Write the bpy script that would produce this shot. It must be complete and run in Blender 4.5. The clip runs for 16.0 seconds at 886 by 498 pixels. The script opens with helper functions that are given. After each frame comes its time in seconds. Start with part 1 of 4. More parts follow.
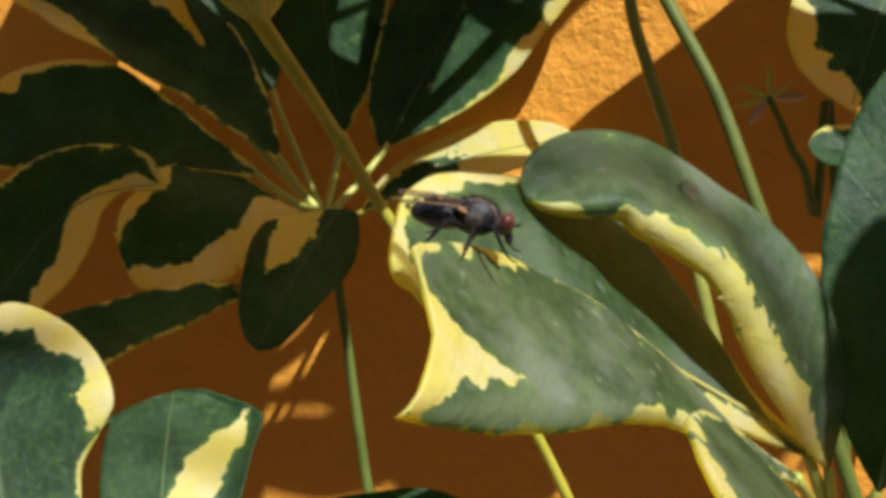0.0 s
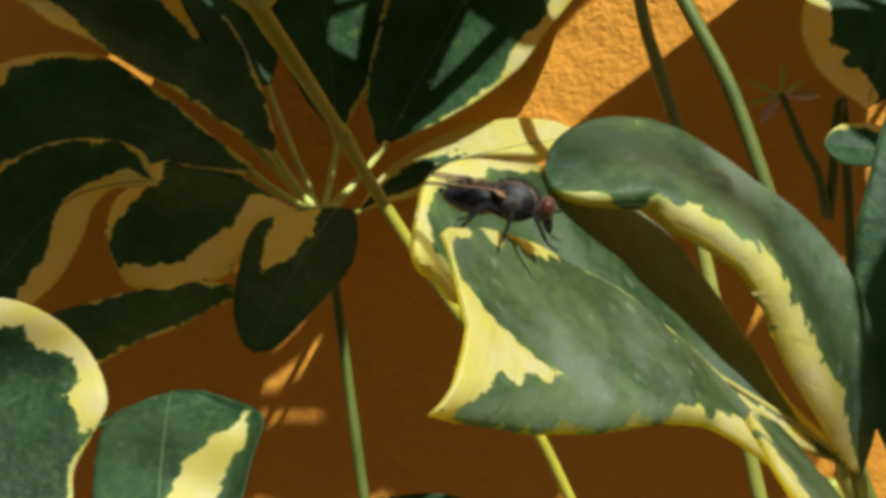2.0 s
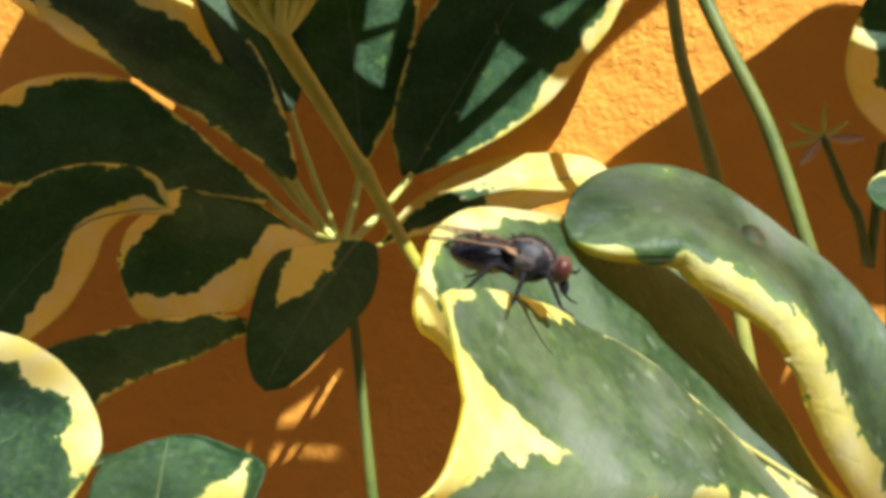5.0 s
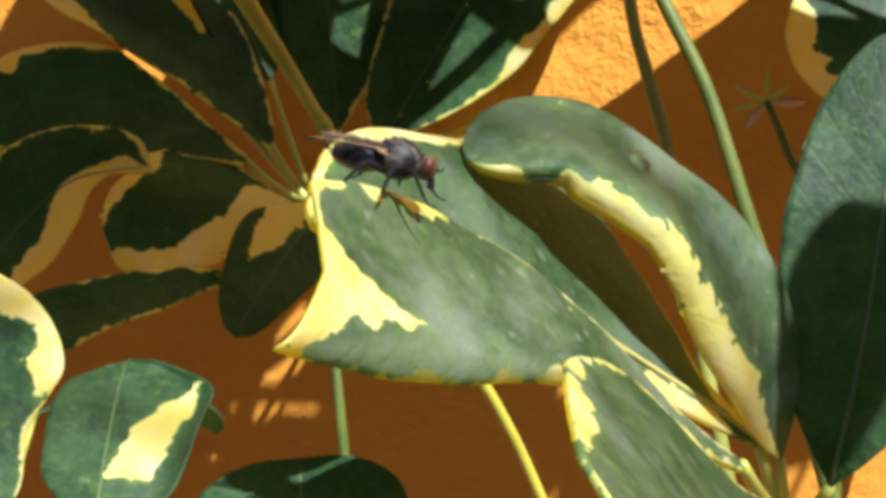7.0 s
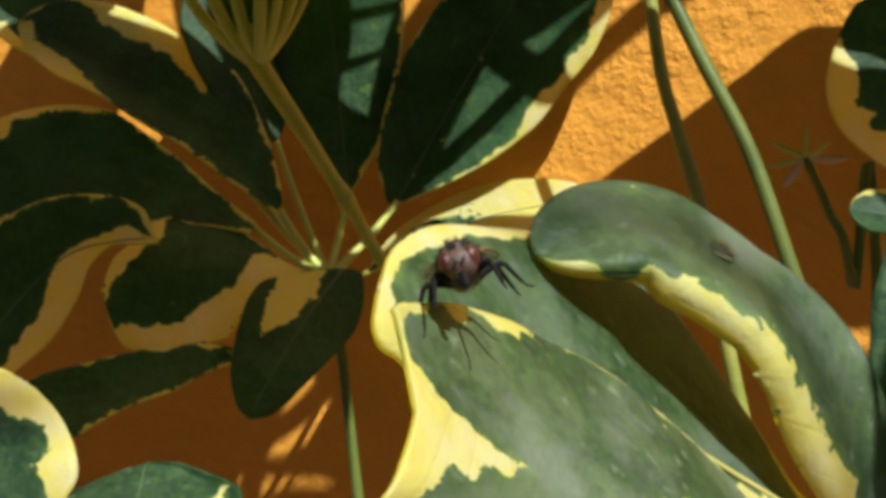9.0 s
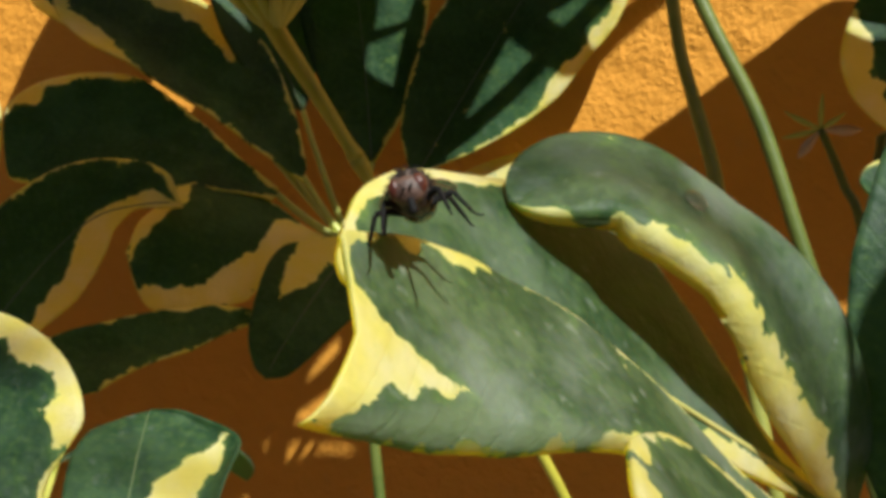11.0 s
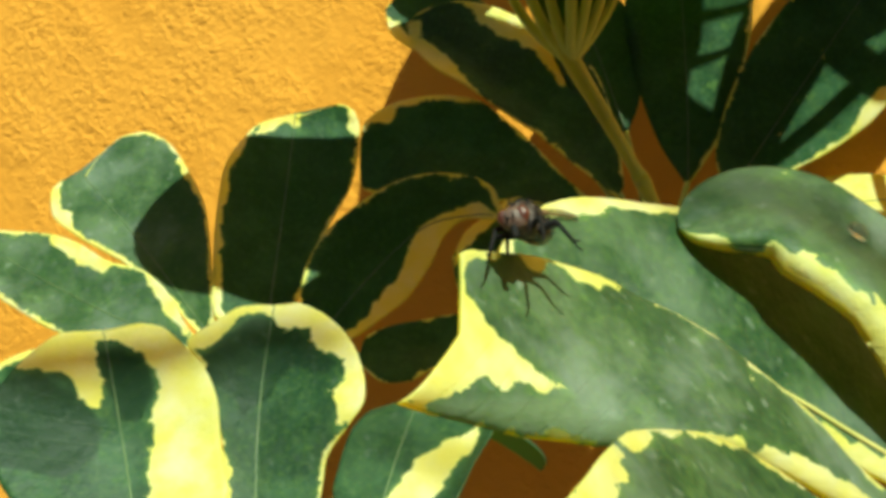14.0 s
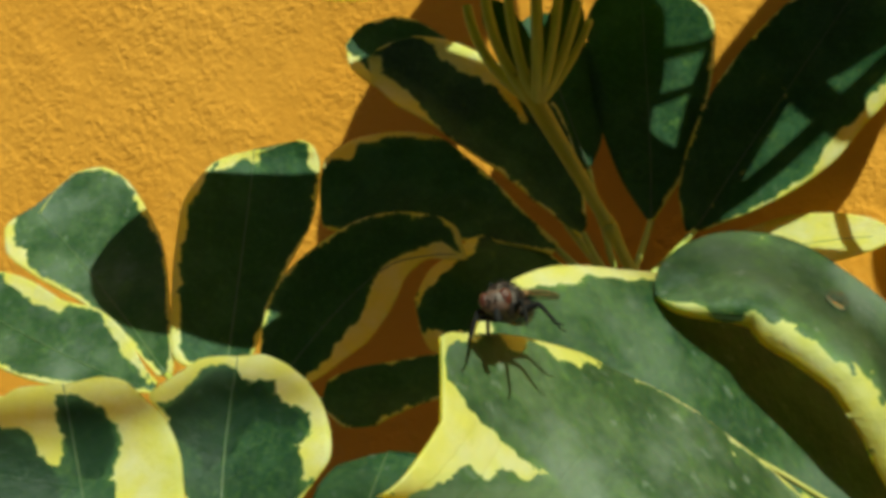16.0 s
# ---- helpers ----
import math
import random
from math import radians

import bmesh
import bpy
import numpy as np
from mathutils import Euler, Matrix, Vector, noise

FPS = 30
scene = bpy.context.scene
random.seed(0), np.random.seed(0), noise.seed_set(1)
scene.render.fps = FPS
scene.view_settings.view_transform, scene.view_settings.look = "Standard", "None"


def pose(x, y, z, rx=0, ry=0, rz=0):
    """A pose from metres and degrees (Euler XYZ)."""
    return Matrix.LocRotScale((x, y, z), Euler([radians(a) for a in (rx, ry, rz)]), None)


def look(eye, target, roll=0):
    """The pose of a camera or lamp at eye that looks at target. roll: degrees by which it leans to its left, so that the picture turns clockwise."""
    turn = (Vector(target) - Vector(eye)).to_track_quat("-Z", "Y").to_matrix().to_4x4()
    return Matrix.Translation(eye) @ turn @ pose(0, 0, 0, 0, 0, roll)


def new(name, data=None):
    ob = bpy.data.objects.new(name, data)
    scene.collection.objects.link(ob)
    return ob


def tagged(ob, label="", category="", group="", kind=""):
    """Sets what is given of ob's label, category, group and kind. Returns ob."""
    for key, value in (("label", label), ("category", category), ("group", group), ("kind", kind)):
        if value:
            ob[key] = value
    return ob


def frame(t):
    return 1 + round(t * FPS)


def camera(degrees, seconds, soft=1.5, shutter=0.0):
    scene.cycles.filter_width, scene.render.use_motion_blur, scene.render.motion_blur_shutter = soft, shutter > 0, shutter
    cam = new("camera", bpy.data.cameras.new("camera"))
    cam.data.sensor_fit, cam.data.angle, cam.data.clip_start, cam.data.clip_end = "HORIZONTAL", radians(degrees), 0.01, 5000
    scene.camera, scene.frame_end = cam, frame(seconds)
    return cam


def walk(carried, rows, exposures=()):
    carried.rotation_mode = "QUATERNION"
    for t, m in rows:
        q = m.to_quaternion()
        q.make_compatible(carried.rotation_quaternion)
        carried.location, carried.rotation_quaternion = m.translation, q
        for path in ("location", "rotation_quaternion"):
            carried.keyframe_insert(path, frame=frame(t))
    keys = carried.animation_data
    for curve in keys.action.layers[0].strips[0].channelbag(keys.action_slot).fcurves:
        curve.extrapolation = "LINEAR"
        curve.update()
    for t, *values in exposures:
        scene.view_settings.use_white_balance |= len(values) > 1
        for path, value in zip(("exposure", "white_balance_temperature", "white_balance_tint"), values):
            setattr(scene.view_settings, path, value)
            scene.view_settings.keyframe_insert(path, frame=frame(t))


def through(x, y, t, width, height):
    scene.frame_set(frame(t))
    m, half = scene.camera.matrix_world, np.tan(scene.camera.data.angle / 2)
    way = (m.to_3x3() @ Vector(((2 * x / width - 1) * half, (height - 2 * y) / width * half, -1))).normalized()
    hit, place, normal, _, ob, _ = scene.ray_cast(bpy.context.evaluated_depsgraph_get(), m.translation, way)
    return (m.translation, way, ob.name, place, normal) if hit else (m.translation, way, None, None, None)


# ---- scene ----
# ---- camera ----
cam = camera(33.00, 16.0, soft=4.2)
PATH = [
    (0.00, pose(-0.00000, 0.00000, 0.80000, 80.324, 2.508, 14.406)),
    (0.50, pose(-0.00188, -0.00075, 0.79903, 80.521, 2.653, 14.258)),
    (1.00, pose(-0.00445, 0.00186, 0.79836, 80.630, 2.174, 14.228)),
    (1.50, pose(-0.00264, 0.00133, 0.79916, 81.003, 2.248, 13.707)),
    (2.00, pose(-0.00513, 0.00604, 0.79728, 80.685, 2.016, 13.742)),
    (2.50, pose(-0.00647, 0.01683, 0.79595, 80.337, 1.785, 14.121)),
    (3.00, pose(-0.00996, 0.02292, 0.79174, 80.505, 1.010, 14.667)),
    (3.50, pose(-0.00646, 0.02401, 0.79444, 81.996, 1.181, 14.884)),
    (4.00, pose(-0.00691, 0.02003, 0.79492, 82.192, 0.975, 15.352)),
    (4.20, pose(-0.00652, 0.01915, 0.79861, 81.332, 0.827, 15.211)),
    (6.30, pose(-0.00427, 0.01077, 0.79623, 82.133, 0.377, 15.596)),
    (6.50, pose(-0.00319, 0.01109, 0.79564, 82.124, 0.419, 15.615)),
    (7.00, pose(0.00869, 0.00541, 0.79267, 81.709, 0.479, 16.580)),
    (7.50, pose(0.01162, 0.00410, 0.79662, 82.511, 1.678, 18.566)),
    (8.00, pose(0.00351, 0.00661, 0.79515, 83.020, 1.344, 17.773)),
    (8.50, pose(-0.00168, 0.01374, 0.79525, 82.616, 0.761, 15.653)),
    (8.70, pose(-0.00245, 0.01645, 0.79685, 82.900, 1.280, 15.326)),
    (10.80, pose(0.00404, 0.01582, 0.79392, 82.574, 0.732, 16.951)),
    (11.00, pose(0.00537, 0.01486, 0.79347, 82.571, 0.929, 17.892)),
    (11.50, pose(0.01872, 0.01688, 0.79455, 81.843, 1.932, 25.621)),
    (12.00, pose(0.03200, 0.01634, 0.79328, 82.268, 1.697, 33.604)),
    (12.50, pose(0.03913, 0.01416, 0.79361, 82.563, 1.062, 34.653)),
    (13.00, pose(0.03865, 0.01059, 0.79640, 82.955, 1.233, 34.876)),
    (13.50, pose(0.03785, 0.00941, 0.79797, 83.210, 0.924, 34.976)),
    (14.00, pose(0.03348, 0.00748, 0.79632, 83.126, 0.849, 34.789)),
    (14.50, pose(0.02982, 0.00694, 0.79748, 82.967, 0.654, 33.481)),
    (15.00, pose(0.03172, 0.00652, 0.79975, 82.996, 0.670, 33.289)),
    (15.50, pose(0.03005, 0.00751, 0.79944, 83.226, 0.766, 33.650)),
    (16.00, pose(0.02999, 0.00889, 0.80124, 83.508, 0.741, 32.888)),
]
walk(cam, PATH, exposures=[(0.0, 0.5, 6100, 7), (2.0, 0.36, 6200, -1), (2.5, 0.52, 6100, 4), (3.5, 0.62, 6000, 8), (4.0, 1.3, 5900, 10), (4.3, 1.3, 5900, 9), (6.3, 0.78, 5950, 9), (6.8, 0.9, 5850, 8), (7.5, 1.28, 5850, 6), (8.0, 0.95, 6000, 4), (8.5, 0.58, 6100, 3),
                          (11.2, 0.5, 6100, 2), (12.2, 0.33, 6400, -19), (13.0, 0.45, 6400, -24), (13.5, 0.55, 6400, -27), (14.0, 0.82, 6400, -26), (14.5, 0.72, 6400, -24), (15.0, 0.48, 6400, -24), (15.5, 0.40, 6400, -26), (16.0, 0.27, 6500, -26)])

# ---- world, sun, exposure ----
SUN_WAY = Vector((-0.44, 0.42, -0.79)).normalized()
world = bpy.data.worlds.new("sky")
scene.world = world
world.use_nodes = True
_n = world.node_tree.nodes
_sky = _n.new("ShaderNodeTexSky")
_sky.sky_type = "NISHITA"
_sky.sun_disc = False
_sky.sun_elevation = math.asin(-SUN_WAY.z)
_sky.sun_rotation = math.atan2(-SUN_WAY.x, -SUN_WAY.y)
world.node_tree.links.new(_sky.outputs[0], _n["Background"].inputs[0])
_n["Background"].inputs[1].default_value = 0.034
sun = new("sun", bpy.data.lights.new("sun", "SUN"))
sun.data.energy = 5.0
sun.data.angle = radians(0.53)
sun.data.color = (1.0, 0.96, 0.89)
sun.matrix_world = look((1.0, -1.0, 2.2), Vector((1.0, -1.0, 2.2)) + SUN_WAY)


# ---- materials ----
class Nodes:
    """A node material, with short ways to add and join nodes."""

    def __init__(self, name):
        self.m = bpy.data.materials.new(name)
        self.m.use_nodes = True
        self.t = self.m.node_tree
        self.b = self.t.nodes["Principled BSDF"]
        self.out = self.t.nodes["Material Output"]

    def add(self, kind, **sets):
        nd = self.t.nodes.new("ShaderNode" + kind)
        for key, value in sets.items():
            if key == "operation":
                nd.operation = value
            elif key == "attribute_name":
                nd.attribute_name = value
            elif key == "data_type":
                nd.data_type = value
        return nd

    def put(self, value, socket):
        if isinstance(value, bpy.types.NodeSocket):
            self.t.links.new(value, socket)
        else:
            socket.default_value = value

    def math(self, op, a, b=0.0, clamp=False):
        nd = self.add("Math", operation=op)
        nd.use_clamp = clamp
        self.put(a, nd.inputs[0])
        self.put(b, nd.inputs[1])
        return nd.outputs[0]

    def noise(self, scale, detail=3.0, rough=0.55, vector=None):
        nd = self.add("TexNoise")
        nd.inputs["Scale"].default_value = scale
        nd.inputs["Detail"].default_value = detail
        nd.inputs["Roughness"].default_value = rough
        if vector is None:
            vector = self.coord()
        self.t.links.new(vector, nd.inputs["Vector"])
        return nd.outputs[0]

    def coord(self):
        return self.add("TexCoord").outputs["Object"]

    def attr(self, name):
        return self.add("Attribute", attribute_name=name).outputs["Fac"]

    def step(self, value, lo, hi):
        nd = self.add("MapRange")
        nd.interpolation_type = "SMOOTHSTEP"
        self.put(value, nd.inputs[0])
        nd.inputs[1].default_value, nd.inputs[2].default_value = lo, hi
        return nd.outputs[0]

    def mix(self, fac, a, b):
        nd = self.add("Mix", data_type="RGBA")
        self.put(fac, nd.inputs[0])
        self.put(a if isinstance(a, bpy.types.NodeSocket) else (*a, 1.0), nd.inputs[6])
        self.put(b if isinstance(b, bpy.types.NodeSocket) else (*b, 1.0), nd.inputs[7])
        return nd.outputs[2]

    def bump(self, height, strength, distance):
        nd = self.add("Bump")
        nd.inputs["Strength"].default_value = strength
        nd.inputs["Distance"].default_value = distance
        self.put(height, nd.inputs["Height"])
        self.t.links.new(nd.outputs[0], self.b.inputs["Normal"])
        return nd.outputs[0]

    def surface(self, color, rough, **more):
        self.put(color if isinstance(color, bpy.types.NodeSocket) else (*color, 1.0), self.b.inputs["Base Color"])
        self.put(rough, self.b.inputs["Roughness"])
        for key, value in more.items():
            self.put(value, self.b.inputs[key.replace("_", " ")])
        return self.m


def leaf_material(name, dark, light, cream, pale, through=0.22, gloss=0.38):
    """Variegated leaf: the attribute "cream" runs from green (below 0) to cream (above 0)."""
    k = Nodes(name)
    field, under = k.attr("cream"), k.attr("under")
    lobes = k.math("SUBTRACT", k.noise(230, 2.0, 0.6), 0.5)
    teeth = k.math("SUBTRACT", k.noise(900, 3.0, 0.6), 0.5)
    field2 = k.math("ADD", field, k.math("ADD", k.math("MULTIPLY", lobes, 2.6), k.math("MULTIPLY", teeth, 1.3)))
    is_cream = k.step(field2, -0.02, 0.03)
    halo = k.step(field2, -0.55, -0.03)
    cloud = k.step(k.noise(120, 4.0, 0.6), 0.42, 0.62)
    speck = k.step(k.noise(1300, 4.0, 0.7), 0.40, 0.75)
    # per leaflet: how much dust and sunlit sheen goes into the colour
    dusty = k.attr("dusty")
    green = k.mix(k.math("MULTIPLY", cloud, 0.75), dark, light)
    # lighter green that puts sunlight into the colour of some leaflets
    lit_green = k.mix(k.math("MULTIPLY", cloud, 0.8), (0.032, 0.062, 0.026), (0.100, 0.135, 0.070))
    green = k.mix(dusty, green, lit_green)
    green = k.mix(k.math("MULTIPLY", k.math("MULTIPLY", halo, k.math("ADD", k.math("MULTIPLY", cloud, 0.7), 0.3)), 0.6), green, pale)
    green = k.mix(k.math("MULTIPLY", speck, 0.34), green, pale)
    blotch = k.step(k.noise(300, 5.0, 0.7), 0.45, 0.60)
    green = k.mix(k.math("MULTIPLY", blotch, 0.35), green, tuple(c * 0.55 for c in dark))
    # dark patches that paint shade onto the green
    patch = k.step(k.math("ADD", k.attr("deep"), k.math("MULTIPLY", lobes, 0.25)), -0.03, 0.05)
    green = k.mix(k.math("MULTIPLY", patch, 0.75), green, tuple(c * 0.5 for c in dark))
    yellow = k.mix(k.step(k.noise(160, 3.0, 0.6), 0.35, 0.75), cream, (cream[0] * 1.02, cream[1] * 1.06, cream[2] * 2.6))
    color = k.mix(is_cream, green, yellow)
    color = k.mix(k.math("MULTIPLY", under, 0.55), color, (0.25, 0.29, 0.16))
    # pale dust dots and dried water marks, stronger on the sunlit leaflets
    dust = k.step(k.noise(520, 3.0, 0.6), 0.60, 0.74)
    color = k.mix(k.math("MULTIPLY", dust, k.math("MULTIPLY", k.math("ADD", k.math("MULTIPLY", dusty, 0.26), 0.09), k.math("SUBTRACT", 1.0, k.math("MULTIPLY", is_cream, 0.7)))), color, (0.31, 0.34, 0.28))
    lay = k.add("CombineXYZ")
    k.put(k.math("MULTIPLY", k.math("SUBTRACT", k.attr("along"), k.math("MULTIPLY", k.math("ABSOLUTE", k.attr("across")), 0.10)), 60.0), lay.inputs[0])
    k.put(k.math("MULTIPLY", k.attr("across"), 7.0), lay.inputs[1])
    streak = k.step(k.noise(1.0, 4.0, 0.65, lay.outputs[0]), 0.50, 0.78)
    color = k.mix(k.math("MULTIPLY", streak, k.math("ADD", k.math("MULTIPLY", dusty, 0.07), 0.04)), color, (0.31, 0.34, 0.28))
    # pale cloudy tint painted in place of sky and sun sheen
    sheen = k.step(k.noise(75, 4.0, 0.65), 0.45, 0.72)
    color = k.mix(k.math("MULTIPLY", sheen, k.math("ADD", k.math("MULTIPLY", dusty, 0.40), 0.03)), color, (0.32, 0.36, 0.31))
    # side veins
    sv, su = k.attr("along"), k.attr("across")
    wave = k.math("SINE", k.math("MULTIPLY", k.math("SUBTRACT", sv, k.math("MULTIPLY", k.math("ABSOLUTE", su), 0.16)), 75.0))
    vein = k.step(wave, 0.90, 1.0)
    color = k.mix(k.math("MULTIPLY", vein, 0.035), color, pale)
    height = k.math("ADD", k.math("MULTIPLY", k.noise(420, 4.0, 0.6), 1.0), k.math("MULTIPLY", vein, -0.06))
    normal = k.bump(height, 0.5, 0.0006)
    rough = k.math("ADD", k.math("MULTIPLY", k.noise(240, 4.0, 0.65), 0.28), gloss - 0.02)
    rough = k.math("ADD", rough, k.math("MULTIPLY", under, 0.2))
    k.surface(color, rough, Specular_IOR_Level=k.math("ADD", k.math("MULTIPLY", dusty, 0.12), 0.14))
    tr = k.add("BsdfTranslucent")
    k.t.links.new(k.mix(is_cream, k.mix(0.15, (0.26, 0.60, 0.03), green), (0.90, 0.80, 0.03)), tr.inputs[0])
    k.t.links.new(normal, tr.inputs["Normal"])
    mx = k.add("MixShader")
    k.put(k.math("ADD", k.math("ADD", k.math("MULTIPLY", is_cream, 0.32), through), k.math("MULTIPLY", under, 0.25)), mx.inputs[0])
    k.t.links.new(k.b.outputs[0], mx.inputs[1])
    k.t.links.new(tr.outputs[0], mx.inputs[2])
    k.t.links.new(mx.outputs[0], k.out.inputs[0])
    return k.m


LEAF = leaf_material("variegated_leaf", (0.010, 0.033, 0.015), (0.036, 0.080, 0.038), (0.80, 0.75, 0.18), (0.13, 0.21, 0.045), through=0.20)


def plain(name, a, b, scale, rough, bump=0.2, depth=0.0004, **more):
    k = Nodes(name)
    color = k.mix(k.step(k.noise(scale, 4.0, 0.6), 0.3, 0.7), a, b)
    color = k.mix(k.math("MULTIPLY", k.noise(scale * 9, 3.0, 0.6), 0.25), color, tuple(c * 0.5 for c in a))
    k.bump(k.noise(scale * 5, 4.0, 0.6), bump, depth)
    return k.surface(color, rough, **more)


STEM = plain("olive_stem", (0.36, 0.34, 0.035), (0.48, 0.43, 0.05), 140, 0.45)
PETIOLE = plain("pale_petiole", (0.40, 0.43, 0.07), (0.50, 0.50, 0.11), 160, 0.4)
TWIG = plain("green_stem", (0.075, 0.11, 0.02), (0.13, 0.16, 0.03), 160, 0.45)
# lighter copy of the stem green, standing in for sun on one stem
SUNLIT_TWIG = plain("sunlit_green_stem", (0.20, 0.22, 0.035), (0.30, 0.30, 0.06), 160, 0.45)
RIB = plain("leaf_rib", (0.08, 0.13, 0.05), (0.12, 0.17, 0.06), 200, 0.4)
CREAM_RIB = plain("cream_rib", (0.45, 0.42, 0.12), (0.55, 0.48, 0.16), 200, 0.4)
SPROUT = plain("pale_sprout", (0.46, 0.50, 0.08), (0.56, 0.56, 0.12), 300, 0.5)
PETAL = plain("dry_petal", (0.58, 0.36, 0.24), (0.66, 0.46, 0.32), 400, 0.6)
ADDED_WALL = plain("grey_plaster", (0.16, 0.15, 0.13), (0.24, 0.22, 0.19), 8, 0.85, 0.4, 0.002)
SOIL = plain("dry_soil", (0.15, 0.12, 0.09), (0.24, 0.19, 0.145), 30, 0.9, 0.6, 0.01)


def wall_material():
    k = Nodes("orange_plaster")
    tone = k.step(k.noise(9, 5.0, 0.6), 0.3, 0.7)
    color = k.mix(tone, (0.75, 0.315, 0.034), (0.81, 0.362, 0.048))
    color = k.mix(k.step(k.noise(70, 4.0, 0.7), 0.62, 0.80), color, (0.72, 0.34, 0.07))
    color = k.mix(k.math("MULTIPLY", k.noise(900, 3.0, 0.6), 0.2), color, (0.50, 0.17, 0.014))
    grit = k.math("ADD", k.math("MULTIPLY", k.noise(420, 3.0, 0.5), 1.0), k.math("MULTIPLY", k.noise(1100, 3.0, 0.6), 0.5))
    rough = k.step(k.noise(28, 4.0, 0.6), 0.35, 0.65)
    grit = k.math("MULTIPLY", grit, k.math("ADD", k.math("MULTIPLY", rough, 0.7), 0.3))
    k.bump(grit, 0.8, 0.0011)
    return k.surface(color, 0.75, Specular_IOR_Level=0.3)


WALL = wall_material()


# ---- mesh helpers ----
def mesh_object(name, verts, faces, material, parent=None, label="", smooth=True, floats=None):
    me = bpy.data.meshes.new(name)
    me.from_pydata([tuple(v) for v in verts], [], faces)
    me.materials.append(material)
    for key, values in (floats or {}).items():
        a = me.attributes.new(key, "FLOAT", "POINT")
        a.data.foreach_set("value", values)
    if smooth:
        me.polygons.foreach_set("use_smooth", [True] * len(me.polygons))
    me.update()
    ob = new(name, me)
    ob.parent = parent
    if label:
        ob["label"] = label
    return ob


def part(name, bm, material, parent, label=""):
    """Links a bmesh as one mesh object under a thing or a part."""
    me = bpy.data.meshes.new(name)
    bm.to_mesh(me)
    bm.free()
    me.materials.append(material)
    me.polygons.foreach_set("use_smooth", [True] * len(me.polygons))
    ob = new(name, me)
    ob.parent = parent
    if label:
        ob["label"] = label
    return ob


def empty(name, label, category, group="", at=(0, 0, 0)):
    ob = new(name)
    ob.empty_display_size = 0.01
    ob.location = at
    return tagged(ob, label, category, group)


def spline(points, s):
    """A smooth curve through a few points, at s from 0 to 1."""
    pts = [Vector(p) for p in points]
    if len(pts) == 2:
        return pts[0].lerp(pts[1], s)
    if len(pts) == 3:
        a, m, b = pts
        c = 2 * m - (a + b) / 2
        return (1 - s) ** 2 * a + 2 * s * (1 - s) * c + s * s * b
    n = len(pts) - 1
    i = min(int(s * n), n - 1)
    u = s * n - i
    p1, p2 = pts[i], pts[i + 1]
    p0 = pts[i - 1] if i else 2 * p1 - p2
    p3 = pts[i + 2] if i + 2 <= n else 2 * p2 - p1
    return 0.5 * (2 * p1 + (p2 - p0) * u + (2 * p0 - 5 * p1 + 4 * p2 - p3) * u * u + (3 * p1 - p0 - 3 * p2 + p3) * u ** 3)


def tube(name, points, r0, r1, material, parent=None, label="", steps=24, sides=10, knots=()):
    """A round, slightly uneven stalk along a curve; knots: places of swollen nodes."""
    verts, faces = [], []
    last = Vector((0.3, -0.9, 0.2))
    for i in range(steps + 1):
        s = i / steps
        c = spline(points, s)
        t = (spline(points, min(1, s + 0.01)) - spline(points, max(0, s - 0.01))).normalized()
        a = (last - t * last.dot(t)).normalized()
        last = a
        b = t.cross(a)
        r = r0 + (r1 - r0) * s
        for q in knots:
            r *= 1 + 0.45 * math.exp(-((s - q) / 0.03) ** 2)
        r *= 1 + 0.05 * noise.noise(c * 90)
        for j in range(sides):
            w = 2 * math.pi * j / sides
            verts.append(c + (a * math.cos(w) + b * math.sin(w)) * r)
    for i in range(steps):
        for j in range(sides):
            k, l = i * sides + j, i * sides + (j + 1) % sides
            faces.append((k, l, l + sides, k + sides))
    faces.append(tuple(range(sides))[::-1])
    faces.append(tuple(range(steps * sides, (steps + 1) * sides)))
    return mesh_object(name, verts, faces, material, parent, label)


def egg(sx, sy, sz, at, tilt=0.0, taper=0.0, rings=0, seg=28):
    bm = bmesh.new()
    bmesh.ops.create_uvsphere(bm, u_segments=seg, v_segments=20, radius=1.0)
    for q in bm.verts:
        x, y, z = q.co.z, q.co.x, q.co.y
        w = 1 - taper * x
        if rings:
            w *= 1 + 0.02 * math.sin(rings * math.pi * x) + 0.02 * math.sin(2 * rings * math.pi * x)
        q.co = Matrix.Rotation(tilt, 4, "Y") @ Vector((x * sx, y * sy * w, z * sz * w)) + Vector(at)
    bmesh.ops.recalc_face_normals(bm, faces=bm.faces)
    return bm


def inside(u, v, outline):
    """How deep a place lies inside a patch with that outline, in half widths; below 0 outside."""
    p, best, odd = Vector((u, v * 4)), 9.0, False
    for a, b in zip(outline, outline[1:] + outline[:1]):
        a, b = Vector((a[0], a[1] * 4)), Vector((b[0], b[1] * 4))
        d = b - a
        k = max(0.0, min(1.0, (p - a).dot(d) / max(1e-9, d.length_squared)))
        best = min(best, (p - a - d * k).length)
        if (a.y > p.y) != (b.y > p.y) and p.x < a.x + (p.y - a.y) * d.x / d.y:
            odd = not odd
    return best if odd else -best


